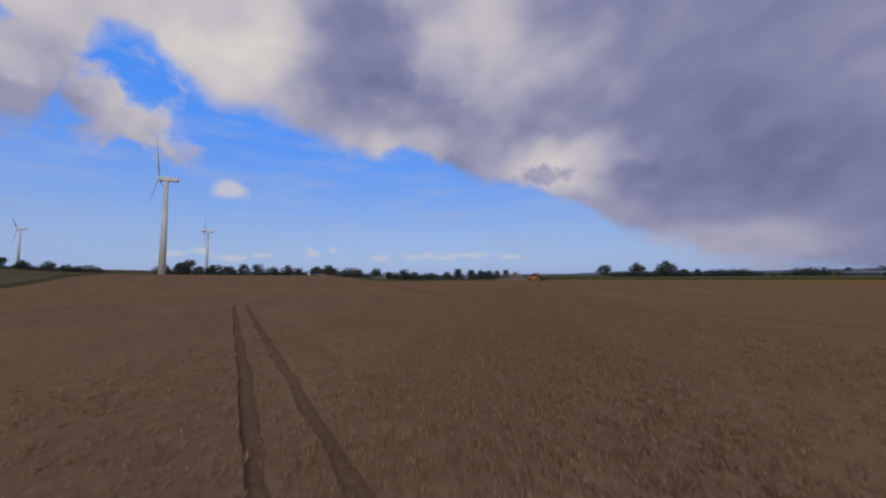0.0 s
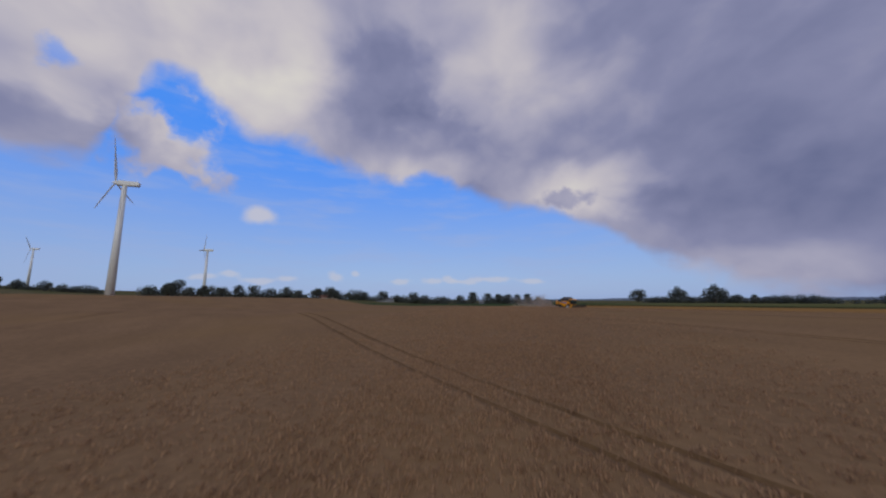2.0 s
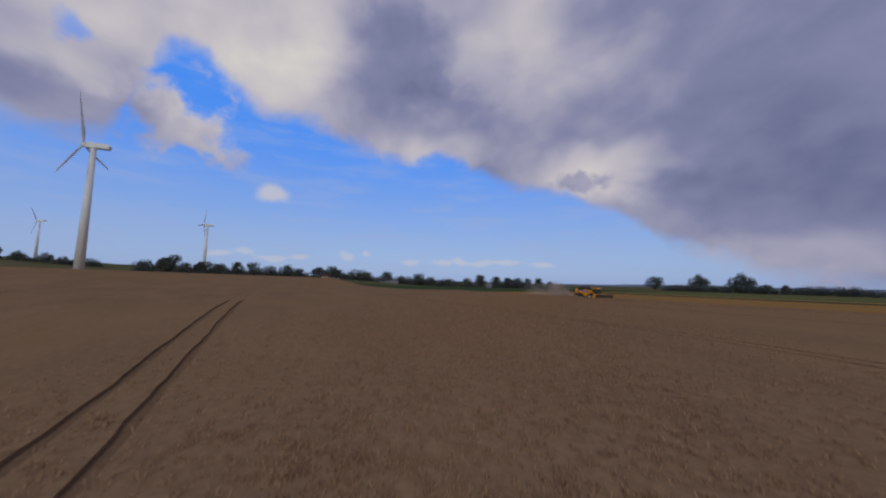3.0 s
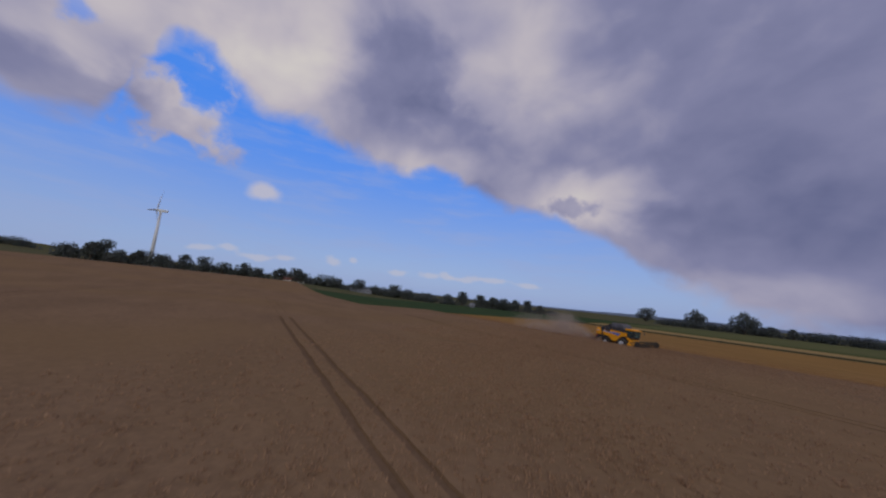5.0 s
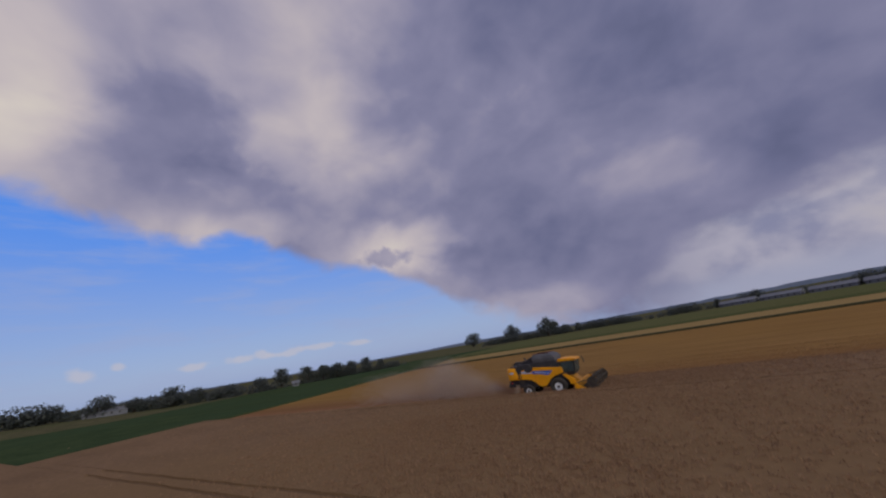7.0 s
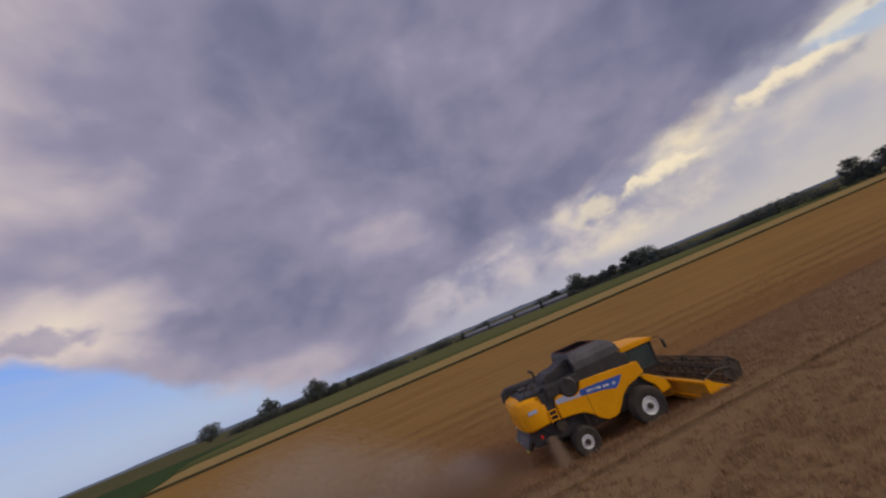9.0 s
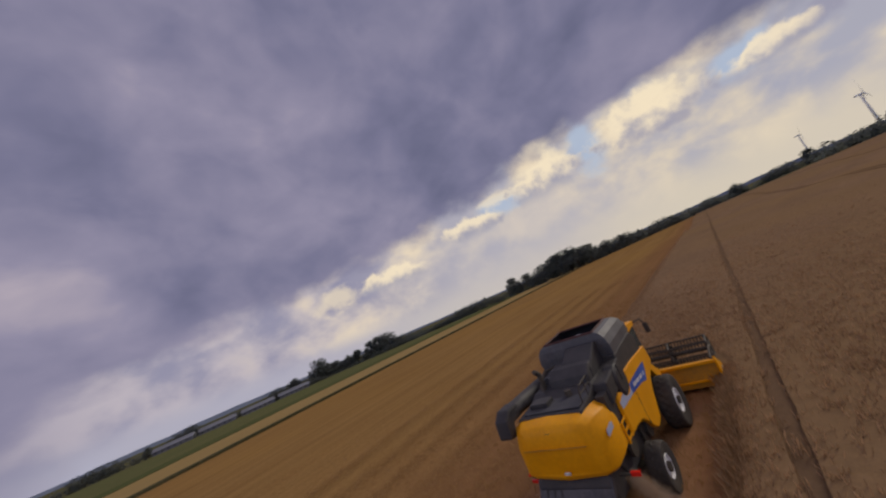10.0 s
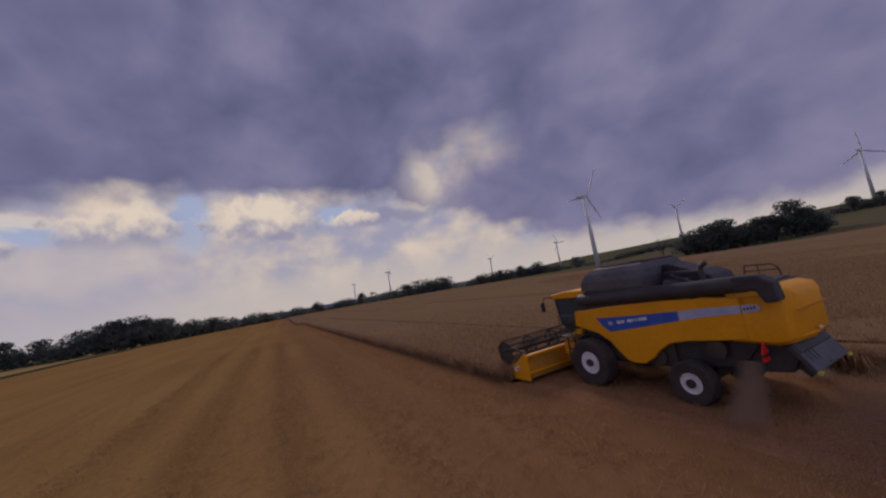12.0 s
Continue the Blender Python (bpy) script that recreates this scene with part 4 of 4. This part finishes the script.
    part("screen_arm", box(-3.47, -3.37, -1.54, -1.51, 3.24, 3.74), BLACK, sc)
    part("side_hood", prism([(-2.7, 3.25), (-4.7, 3.05), (-4.6, 3.66), (-2.7, 3.75)], -1.44, -0.9, 0.06), BLACK, t)
    part("exhaust", pipe([(-4.3, 0.7, 3.6), (-4.3, 0.7, 4.25), (-4.5, 0.72, 4.4)], 0.08, 12), DUSTY, t, "rusty dark exhaust pipe")
    part("air_filter", rod((-3.1, 0.75, 3.75), (-3.9, 0.75, 3.75), 0.2, None, 18), GREY, t)
    part("hose", pipe([(-3.0, 0.2, 4.1), (-3.5, 0.9, 4.05), (-4.2, 0.9, 3.75), (-4.7, 0.5, 3.65)], 0.05, 8), DUSTY, t)
    # railing on the deck
    rail = part("railing", pipe([(-4.7, -0.98, 3.6), (-4.75, -1.0, 4.02), (-5.45, -1.0, 4.0), (-5.6, -1.0, 3.88), (-5.65, -1.0, 3.6)], 0.022), DUSTY, t, "thin dark deck railing")
    part("mid_rail", pipe([(-4.72, -1.0, 3.82), (-5.6, -1.0, 3.82)], 0.018), DUSTY, rail)
    part("upright", pipe([(-5.1, -1.0, 3.6), (-5.1, -1.0, 4.01)], 0.018), DUSTY, rail)
    # grain tank
    part("tank_side", prism([(0.35, 2.95), (0.35, 3.55), (-0.1, 3.85), (-2.75, 3.85), (-2.75, 3.2)], -1.40, 1.40, 0.05), BLACK, t, "black grain tank body")
    tank = part("tank_extension", flare(((0.15, -2.62, 1.36, 3.84), (0.06, -2.66, 1.38, 4.18), (-0.14, -2.66, 1.30, 4.46), (-0.45, -2.62, 1.16, 4.64), (-0.75, -2.56, 0.98, 4.72)), 0.04), TANK, t, "open dark grey grain tank extension")
    part("tank_rim", pipe([(-0.75, -0.98, 4.72), (-2.56, -0.98, 4.72), (-2.56, 0.98, 4.72), (-0.75, 0.98, 4.72), (-0.75, -0.98, 4.72)], 0.035), MAROON, tank, "dull maroon rubber rim")
    part("cross_beam", box(-1.75, -1.6, -1.2, 1.2, 4.2, 4.3, 0.02), SHED, tank, "pale grey cross beam")
    part("fill_auger", rod((-1.2, 0, 3.8), (-1.5, 0, 4.5), 0.16, 0.14, 14), STEEL, tank)
    part("tank_floor", box(-2.5, -0.3, -1.15, 1.15, 3.8, 3.86), DUSTY, tank)
    # unloading pipe along the left side
    pipe_part = part("unloading_pipe", rod((0.35, 1.30, 3.42), (-5.7, 1.42, 3.70), 0.27, 0.24, 20), BLACK, t, "long black unloading auger pipe")
    part("elbow", pipe([(0.1, 1.1, 2.9), (0.35, 1.30, 3.42)], 0.27, 18), DUSTY, pipe_part)
    part("spout", prism([(-5.45, 3.93), (-6.05, 3.93), (-6.36, 3.72), (-6.42, 3.2), (-6.1, 3.15), (-5.95, 3.5), (-5.45, 3.5)], 1.19, 1.65, 0.08), BLACK, pipe_part, "black rubber spout")
    part("pipe_cradle", box(-4.3, -4.15, 1.05, 1.5, 3.35, 3.55), DUSTY, pipe_part)
    part("lamp", box(-2.5, -1.8, 1.05, 1.25, 3.86, 3.98, 0.02), WHITE, pipe_part, "pale beacon cover")
    # cab
    cab = part("cab_frame", flare(((1.85, 0.35, 0.90, 2.0), (2.02, 0.35, 0.98, 2.35), (2.18, 0.35, 0.98, 3.55)), 0.05), BLACK, t, "black cab frame")
    part("windscreen", prism([(2.06, 2.30), (2.22, 3.52), (2.19, 3.52), (2.03, 2.30)], -0.92, 0.92), GLASS, cab, "tinted curved windscreen")
    for s in (-1, 1):
        part("side_window", prism([(0.5, 2.35), (1.95, 2.35), (2.08, 3.50), (0.5, 3.50)], min(1.0 * s, 1.03 * s), max(1.0 * s, 1.03 * s)), GLASS, cab, "tinted side window")
        part("pillar", pipe([(2.04, 1.0 * s, 2.3), (2.2, 1.0 * s, 3.55)], 0.04), BLACK, cab)
        arm = part("mirror_arm", pipe([(2.1, 0.95 * s, 3.62), (2.55, 1.35 * s, 3.66), (2.62, 1.45 * s, 3.4)], 0.025), BLACK, cab)
        part("mirror", box(2.58, 2.66, min(1.36 * s, 1.56 * s), max(1.36 * s, 1.56 * s), 2.98, 3.42, 0.02), BLACK, arm, "black wing mirror")
    part("cab_roof", prism([(0.25, 3.55), (2.35, 3.52), (2.48, 3.60), (2.30, 3.74), (1.4, 3.86), (0.3, 3.86)], -1.10, 1.10, 0.06), YELLOW, cab, "yellow cab roof with visor")
    part("seat", box(0.7, 1.2, -0.3, 0.3, 2.2, 3.1, 0.08), BLACK, cab)
    part("cab_step", box(0.4, 1.5, 1.0, 1.75, 1.9, 1.96, 0.01), DUSTY, t)
    st = part("cab_ladder", box(1.25, 1.30, 1.55, 1.60, 0.6, 1.95), DUSTY, t, "dark cab ladder")
    part("stile", box(0.85, 0.90, 1.55, 1.60, 0.6, 1.95), DUSTY, st)
    for z in (0.65, 1.0, 1.35, 1.7):
        part("rung", box(0.85, 1.30, 1.53, 1.62, z, z + 0.04), DUSTY, st)
    part("handrail", pipe([(1.45, 1.72, 1.95), (1.45, 1.72, 2.85), (0.6, 1.72, 2.85), (0.6, 1.72, 1.95)], 0.02), DUSTY, t)
    # feeder house
    part("feeder_house", prism([(0.9, 1.15), (1.2, 2.05), (2.5, 1.25), (2.5, 0.45), (1.6, 0.55)], -0.75, 0.75, 0.05), DUSTY_YELLOW, t, "dusty yellow feeder house")
    for s in (-1, 1):
        part("fender", prism([(0.6, 2.2), (1.0, 2.15), (1.8, 1.55), (1.9, 1.05), (1.3, 1.0), (1.15, 1.5), (0.7, 1.95)], min(1.0 * s, 1.3 * s), max(1.0 * s, 1.3 * s), 0.03), YELLOW, t, "yellow front fender plate")
    header(t)
    # straw chopper and spreader
    part("chopper", prism([(-4.9, 2.1), (-6.1, 2.12), (-6.35, 1.75), (-6.1, 1.2), (-5.2, 1.1), (-4.7, 1.4)], -1.05, 1.05, 0.05), BLACK, t, "black straw chopper housing")
    spr = part("spreader", prism([(-6.08, 1.85), (-6.2, 1.92), (-6.60, 1.30), (-6.50, 1.22)], -1.08, 1.08, 0.02), PLATE, t, "dusty grey straw spreader board")
    for k in range(7):
        y = -0.9 + 0.3 * k
        part("vane", prism([(-6.05, 1.80), (-6.48, 1.24), (-6.38, 1.08), (-6.0, 1.45)], y - 0.01, y + 0.01), DUSTY, spr)
    for s in (-1, 1):
        part("marker", box(-6.64, -6.57, min(0.95 * s, 1.11 * s), max(0.95 * s, 1.11 * s), 1.23, 1.30), LIME, spr, "lime yellow corner marker")
    part("bracket", box(-6.58, -6.48, -0.15, 0.15, 1.29, 1.39), STEEL, spr)
    for k in range(3):
        y = 0.35 + 0.22 * k
        part("slot", prism([(-6.255, 1.82), (-6.27, 1.83), (-6.475, 1.51), (-6.46, 1.50)], y, y + 0.06), BLACK, spr)
    # lights and warning triangle
    arm = part("light_arm", box(-5.75, -5.65, 1.1, 1.55, 1.72, 1.78), BLACK, t)
    bm = bmesh.new()
    v = [bm.verts.new(q) for q in ((-5.78, 1.30, 1.78), (-5.78, 1.68, 1.78), (-5.78, 1.49, 2.12), (-5.75, 1.30, 1.78), (-5.75, 1.68, 1.78), (-5.75, 1.49, 2.12))]
    for f in ((0, 1, 2), (5, 4, 3), (0, 3, 4, 1), (1, 4, 5, 2), (2, 5, 3, 0)):
        bm.faces.new([v[i] for i in f])
    part("warning_triangle", bm, RED, arm, "bright red warning triangle")
    part("tail_light", box(-5.79, -5.72, 1.34, 1.62, 1.58, 1.68, 0.01), RED, arm, "red tail light")
    arm = part("light_arm", box(-5.75, -5.65, -1.60, -1.1, 1.66, 1.70), BLACK, t)
    part("tail_light", box(-5.80, -5.72, -1.66, -1.42, 1.66, 1.78, 0.01), RED, arm, "red tail light")
    part("fuel_tank", box(-5.1, -4.3, -1.0, 1.0, 1.0, 1.7, 0.1), DUSTY, t)
    part("drive_cover", box(-3.2, -1.0, -1.22, -1.12, 1.0, 2.0, 0.02), DUSTY, t)
    part("drive_cover", box(-3.2, -1.0, 1.12, 1.22, 1.0, 2.0, 0.02), DUSTY, t)
    for x, z, r in ((-2.6, 1.35, 0.3), (-1.1, 1.45, 0.35), (-4.5, 1.75, 0.28)):
        part("belt_pulley", rod((x, -1.22, z), (x, -1.32, z), r, None, 20), DUSTY, t)
        part("belt_pulley", rod((x, 1.22, z), (x, 1.32, z), r, None, 20), DUSTY, t)
    return t


def flare(levels, wall):
    """Open frame: levels of (front x, rear x, half width, z), walled all round."""
    bm = bmesh.new()

    def ring(d):
        out = []
        for x1, x0, w, z in levels:
            out.append([bm.verts.new(p) for p in ((x1 - d, -w + d, z), (x1 - d, w - d, z), (x0 + d, w - d, z), (x0 + d, -w + d, z))])
        return out
    outer, inner = ring(0.0), ring(wall)
    for k in range(len(levels) - 1):
        for i in range(4):
            j = (i + 1) % 4
            bm.faces.new((outer[k][i], outer[k][j], outer[k + 1][j], outer[k + 1][i]))
            bm.faces.new((inner[k][j], inner[k][i], inner[k + 1][i], inner[k + 1][j]))
    for i in range(4):
        j = (i + 1) % 4
        bm.faces.new((outer[-1][i], outer[-1][j], inner[-1][j], inner[-1][i]))
        bm.faces.new((outer[0][j], outer[0][i], inner[0][i], inner[0][j]))
    bmesh.ops.recalc_face_normals(bm, faces=bm.faces)
    return bm


def decals(panel, y, s):
    """Blue stripe with pale lettering bars on a side panel."""
    def strip(name, profile, mat, lift, label=""):
        y0, y1 = y + s * 0.001, y + s * (0.004 + lift)
        part(name, prism(profile, min(y0, y1), max(y0, y1)), mat, panel, label)
    if s < 0:
        blue = [(-0.45, 2.74), (-0.75, 2.42), (-1.05, 2.24), (-1.7, 2.42), (-2.98, 2.60), (-2.98, 2.90), (-1.8, 2.84)]
        pale = [(-3.0, 2.60), (-4.36, 2.73), (-4.40, 2.93), (-3.86, 2.98), (-3.66, 2.80), (-3.22, 2.72), (-3.0, 2.80)]
    else:
        blue = [(-0.40, 2.70), (-0.68, 2.38), (-0.98, 2.17), (-1.9, 2.32), (-3.7, 2.64), (-3.7, 2.95), (-1.9, 2.80)]
        pale = [(-3.72, 2.645), (-4.4, 2.76), (-5.44, 2.88), (-5.44, 3.10), (-4.4, 3.02), (-3.72, 2.955)]
    strip("blue_stripe", blue, BLUE, 0.0, "blue painted stripe")
    strip("silver_stripe", pale, SILVER, 0.0, "pale silver blue stripe")
    x = -1.35
    for k, w in enumerate((0.10, 0.08, 0.10, 0.0, 0.10, 0.08, 0.05, 0.05, 0.08, 0.09, 0.09)):
        if w:
            z = 2.50 + 0.13 * (-1.35 - x)
            part("lettering_bar", box(x - w, x, min(y + s * 0.004, y + s * 0.009), max(y + s * 0.004, y + s * 0.009), z, z + 0.11), WHITE, panel)
        x -= 0.115
    part("emblem", box(-1.15, -0.95, min(y + s * 0.004, y + s * 0.009), max(y + s * 0.004, y + s * 0.009), 2.44, 2.58), SILVER, panel)


def header(t):
    """Cutting header with reel, right across the front."""
    W = 3.32
    h = part("header", prism([(2.35, 0.28), (2.35, 1.32), (2.45, 1.36), (2.52, 1.28), (2.55, 0.55), (2.85, 0.32), (3.65, 0.20), (3.65, 0.14), (2.6, 0.2)], -W + 0.06, W - 0.06, 0.015), DUSTY_YELLOW, t, "wide dusty yellow grain header")
    for s in (-1, 1):
        y0, y1 = s * (W - 0.08), s * W
        part("end_panel", prism([(2.25, 0.22), (2.25, 1.30), (2.45, 1.42), (2.75, 1.15), (3.35, 0.80), (3.95, 0.42), (4.45, 0.22), (3.9, 0.14)], min(y0, y1), max(y0, y1), 0.015), YELLOW, h, "yellow header end panel")
        part("decal", prism([(2.9, 0.62), (3.25, 0.52), (3.25, 0.70), (2.9, 0.84)], min(y1, y1 + s * 0.004), max(y1, y1 + s * 0.004)), WHITE, h)
        part("decal", prism([(2.95, 0.64), (3.1, 0.60), (3.1, 0.68), (2.95, 0.74)], min(y1 + s * 0.004, y1 + s * 0.008), max(y1 + s * 0.004, y1 + s * 0.008)), RED, h)
        part("divider_tip", rod((4.3, s * (W - 0.04), 0.26), (4.95, s * (W - 0.02), 0.12), 0.09, 0.02, 10), YELLOW, h)
        part("reel_arm", pipe([(2.42, s * (W - 0.16), 1.36), (3.3, s * (W - 0.16), 1.55), (4.05, s * (W - 0.16), 1.38)], 0.05), DUSTY, h)
    part("back_rail", box(2.28, 2.40, -W + 0.1, W - 0.1, 0.50, 0.58, 0.01), YELLOW, h)
    part("back_tube", box(2.24, 2.40, -W + 0.1, W - 0.1, 1.22, 1.34, 0.02), YELLOW, h)
    bm = rod((2.95, -W + 0.15, 0.62), (2.95, W - 0.15, 0.62), 0.20, None, 18)
    for k in range(90):
        y = -W + 0.25 + k * (2 * W - 0.5) / 89
        a = k * 0.9 if y < 0 else -k * 0.9
        m = Matrix.Translation((2.95 + 0.24 * math.cos(a), y, 0.62 + 0.24 * math.sin(a))) @ Matrix.Rotation(-a, 4, "Y") @ Matrix.Diagonal((0.14, 0.09, 0.16, 1))
        bmesh.ops.create_cube(bm, size=1, matrix=m)
    part("feed_auger", bm, DUSTY, h, "dark screw feed auger")
    bm = bmesh.new()
    for k in range(44):
        y = -W + 0.2 + k * (2 * W - 0.4) / 43
        rod((3.6, y, 0.17), (3.82, y, 0.15), 0.02, 0.006, 5, bm)
    part("cutter_bar", bm, STEEL, h, "toothed steel cutter bar")
    cx, cz, R = 4.08, 1.28, 0.56
    part("reel_shaft", rod((cx, -W + 0.15, cz), (cx, W - 0.15, cz), 0.09, None, 14), DUSTY, h)
    for k in range(6):
        a = 2 * math.pi * k / 6 + 0.3
        x, z = cx + R * math.cos(a), cz + R * math.sin(a)
        bm = rod((x, -W + 0.15, z), (x, W - 0.15, z), 0.035, None, 8)
        for i in range(46):
            y = -W + 0.25 + i * (2 * W - 0.5) / 45
            rod((x, y, z), (x - 0.06, y, z - 0.28), 0.030, 0.018, 4, bm)
        part("reel_bat", bm, DUSTY, h, "dark reel bat with tines")
    corners = [(cx + R * math.cos(2 * math.pi * k / 6 + 0.3), cz + R * math.sin(2 * math.pi * k / 6 + 0.3)) for k in range(6)]
    for i in range(5):
        y = -W + 0.2 + i * (2 * W - 0.4) / 4
        for x, z in corners:
            part("reel_spoke", rod((cx, y, cz), (x, y, z), 0.04, None, 6), DUSTY, h)
        part("reel_rim", pipe([(x, y, z) for x, z in corners + corners[:1]], 0.05, 6), DUSTY, h)
        if i in (0, 4):
            part("reel_end_plate", prism([(cx + 0.96 * (x - cx), cz + 0.96 * (z - cz)) for x, z in corners], y - 0.012, y + 0.012), DUSTY, h, "dark dusty reel end plate")
    return h


combine = build_combine()
combine.matrix_basis = pose(0, 0, 0.26)


# ---- dust and flying straw behind the machine ----
def specks(name, pts, size, mat, label, category, seed, long=1.0):
    rng = np.random.default_rng(seed)
    n = len(pts)
    u = rng.normal(size=(n, 3))
    u /= np.linalg.norm(u, axis=1)[:, None]
    v = np.cross(u, rng.normal(size=(n, 3)))
    v /= np.linalg.norm(v, axis=1)[:, None]
    s = (size * rng.uniform(0.5, 1.5, n))[:, None]
    tri = np.stack([pts + u * s * long, pts - u * s * 0.5 * long + v * s * 0.7, pts - u * s * 0.5 * long - v * s * 0.7], 1).reshape(-1, 3)
    return tagged(raw(name, tri.tolist(), [(3 * k, 3 * k + 1, 3 * k + 2) for k in range(n)], mat), label, category, kind="stuff")


DUST = blade_material("dust", (0.52, 0.435, 0.37), (0.65, 0.56, 0.49), 1.0, 0.4)
BROWN_DUST = blade_material("brown_dust", (0.42, 0.275, 0.175), (0.54, 0.365, 0.240), 1.0, 0.4)
CHAFF = blade_material("chaff", (0.50, 0.38, 0.27), (0.62, 0.49, 0.37), 1.0, 0.5)
rng = np.random.default_rng(31)
# the plume: billows that climb and spread as they drift back
f = rng.uniform(0, 1, 150) ** 0.8
billows = np.stack([-8.6 - 12.5 * f, 0.4 + 2.0 * f + rng.normal(0, 0.8, 150) * (0.7 + f), 0.5 + rng.uniform(0, 1, 150) * (0.2 + 5.4 * f ** 0.6)], 1)
size = 0.4 + 0.85 * f
pick = rng.integers(0, 150, 440000)
p = billows[pick] + rng.normal(size=(440000, 3)) * size[pick][:, None] * np.array((1.2, 1.0, 0.7))
p = p[(p[:, 2] > 0.35) & (p[:, 2] < 6.4) & (p[:, 0] < -7.2)]
specks("dust_cloud", p, 0.0132, DUST, "pale grey brown dust billowing behind the combine", "dust", 13)
n = 110000
f = rng.uniform(0, 1, n)
p = np.stack([-18 - 18 * f + rng.normal(0, 2.0, n), 2.0 + 2.5 * f + rng.normal(0, 1.0, n) * (1.5 + 1.5 * f), 0.35 + np.abs(rng.normal(0, 1, n)) * (2.2 + 0.8 * f)], 1)
p = p[(p[:, 2] < 5.2) & (p[:, 0] < -15)]
specks("dust_cloud", p, 0.021, DUST, "thin pale dust drifting off over the stubble", "dust", 8)
n = 380000
f = rng.uniform(0, 1, n)
p = np.stack([-6.9 - 6.0 * f + rng.normal(0, 0.4, n), 0.2 + rng.normal(0, 1.9, n), 0.35 + np.abs(rng.normal(0, 1, n)) * (0.35 + 0.6 * f)], 1)
p = p[p[:, 2] < 3.0]
specks("dust_cloud", p, 0.0098, BROWN_DUST, "fine brown dust swirling low behind the spreader", "dust", 12)
n = 6000
f = rng.uniform(0, 1, n)
p = np.stack([-6.9 - 3.4 * f + rng.normal(0, 0.15, n), rng.normal(0, 0.75, n) * (0.7 + 0.8 * f), np.maximum(0.35, 1.1 - 0.75 * f * f + rng.normal(0, 0.14, n))], 1)
specks("flying_straw", p, 0.006, STRAW, "chopped straw blown from the spreader", "straw", 9, 2.6)
n = 140000
f = rng.uniform(0, 1, n)
side = np.sign(rng.normal(size=n))
p = np.stack([-5.25 - 0.1 * f + rng.normal(0, 0.16, n) * (0.8 + 0.7 * f), side * (1.15 + 1.25 * f) + rng.normal(0, 0.16, n) * (0.6 + f), 0.35 + 1.35 * (1 - f) ** 1.2], 1)
specks("chaff_stream", p, 0.0056, CHAFF, "chaff and dust falling behind the rear wheels", "chaff", 10, 1.4)
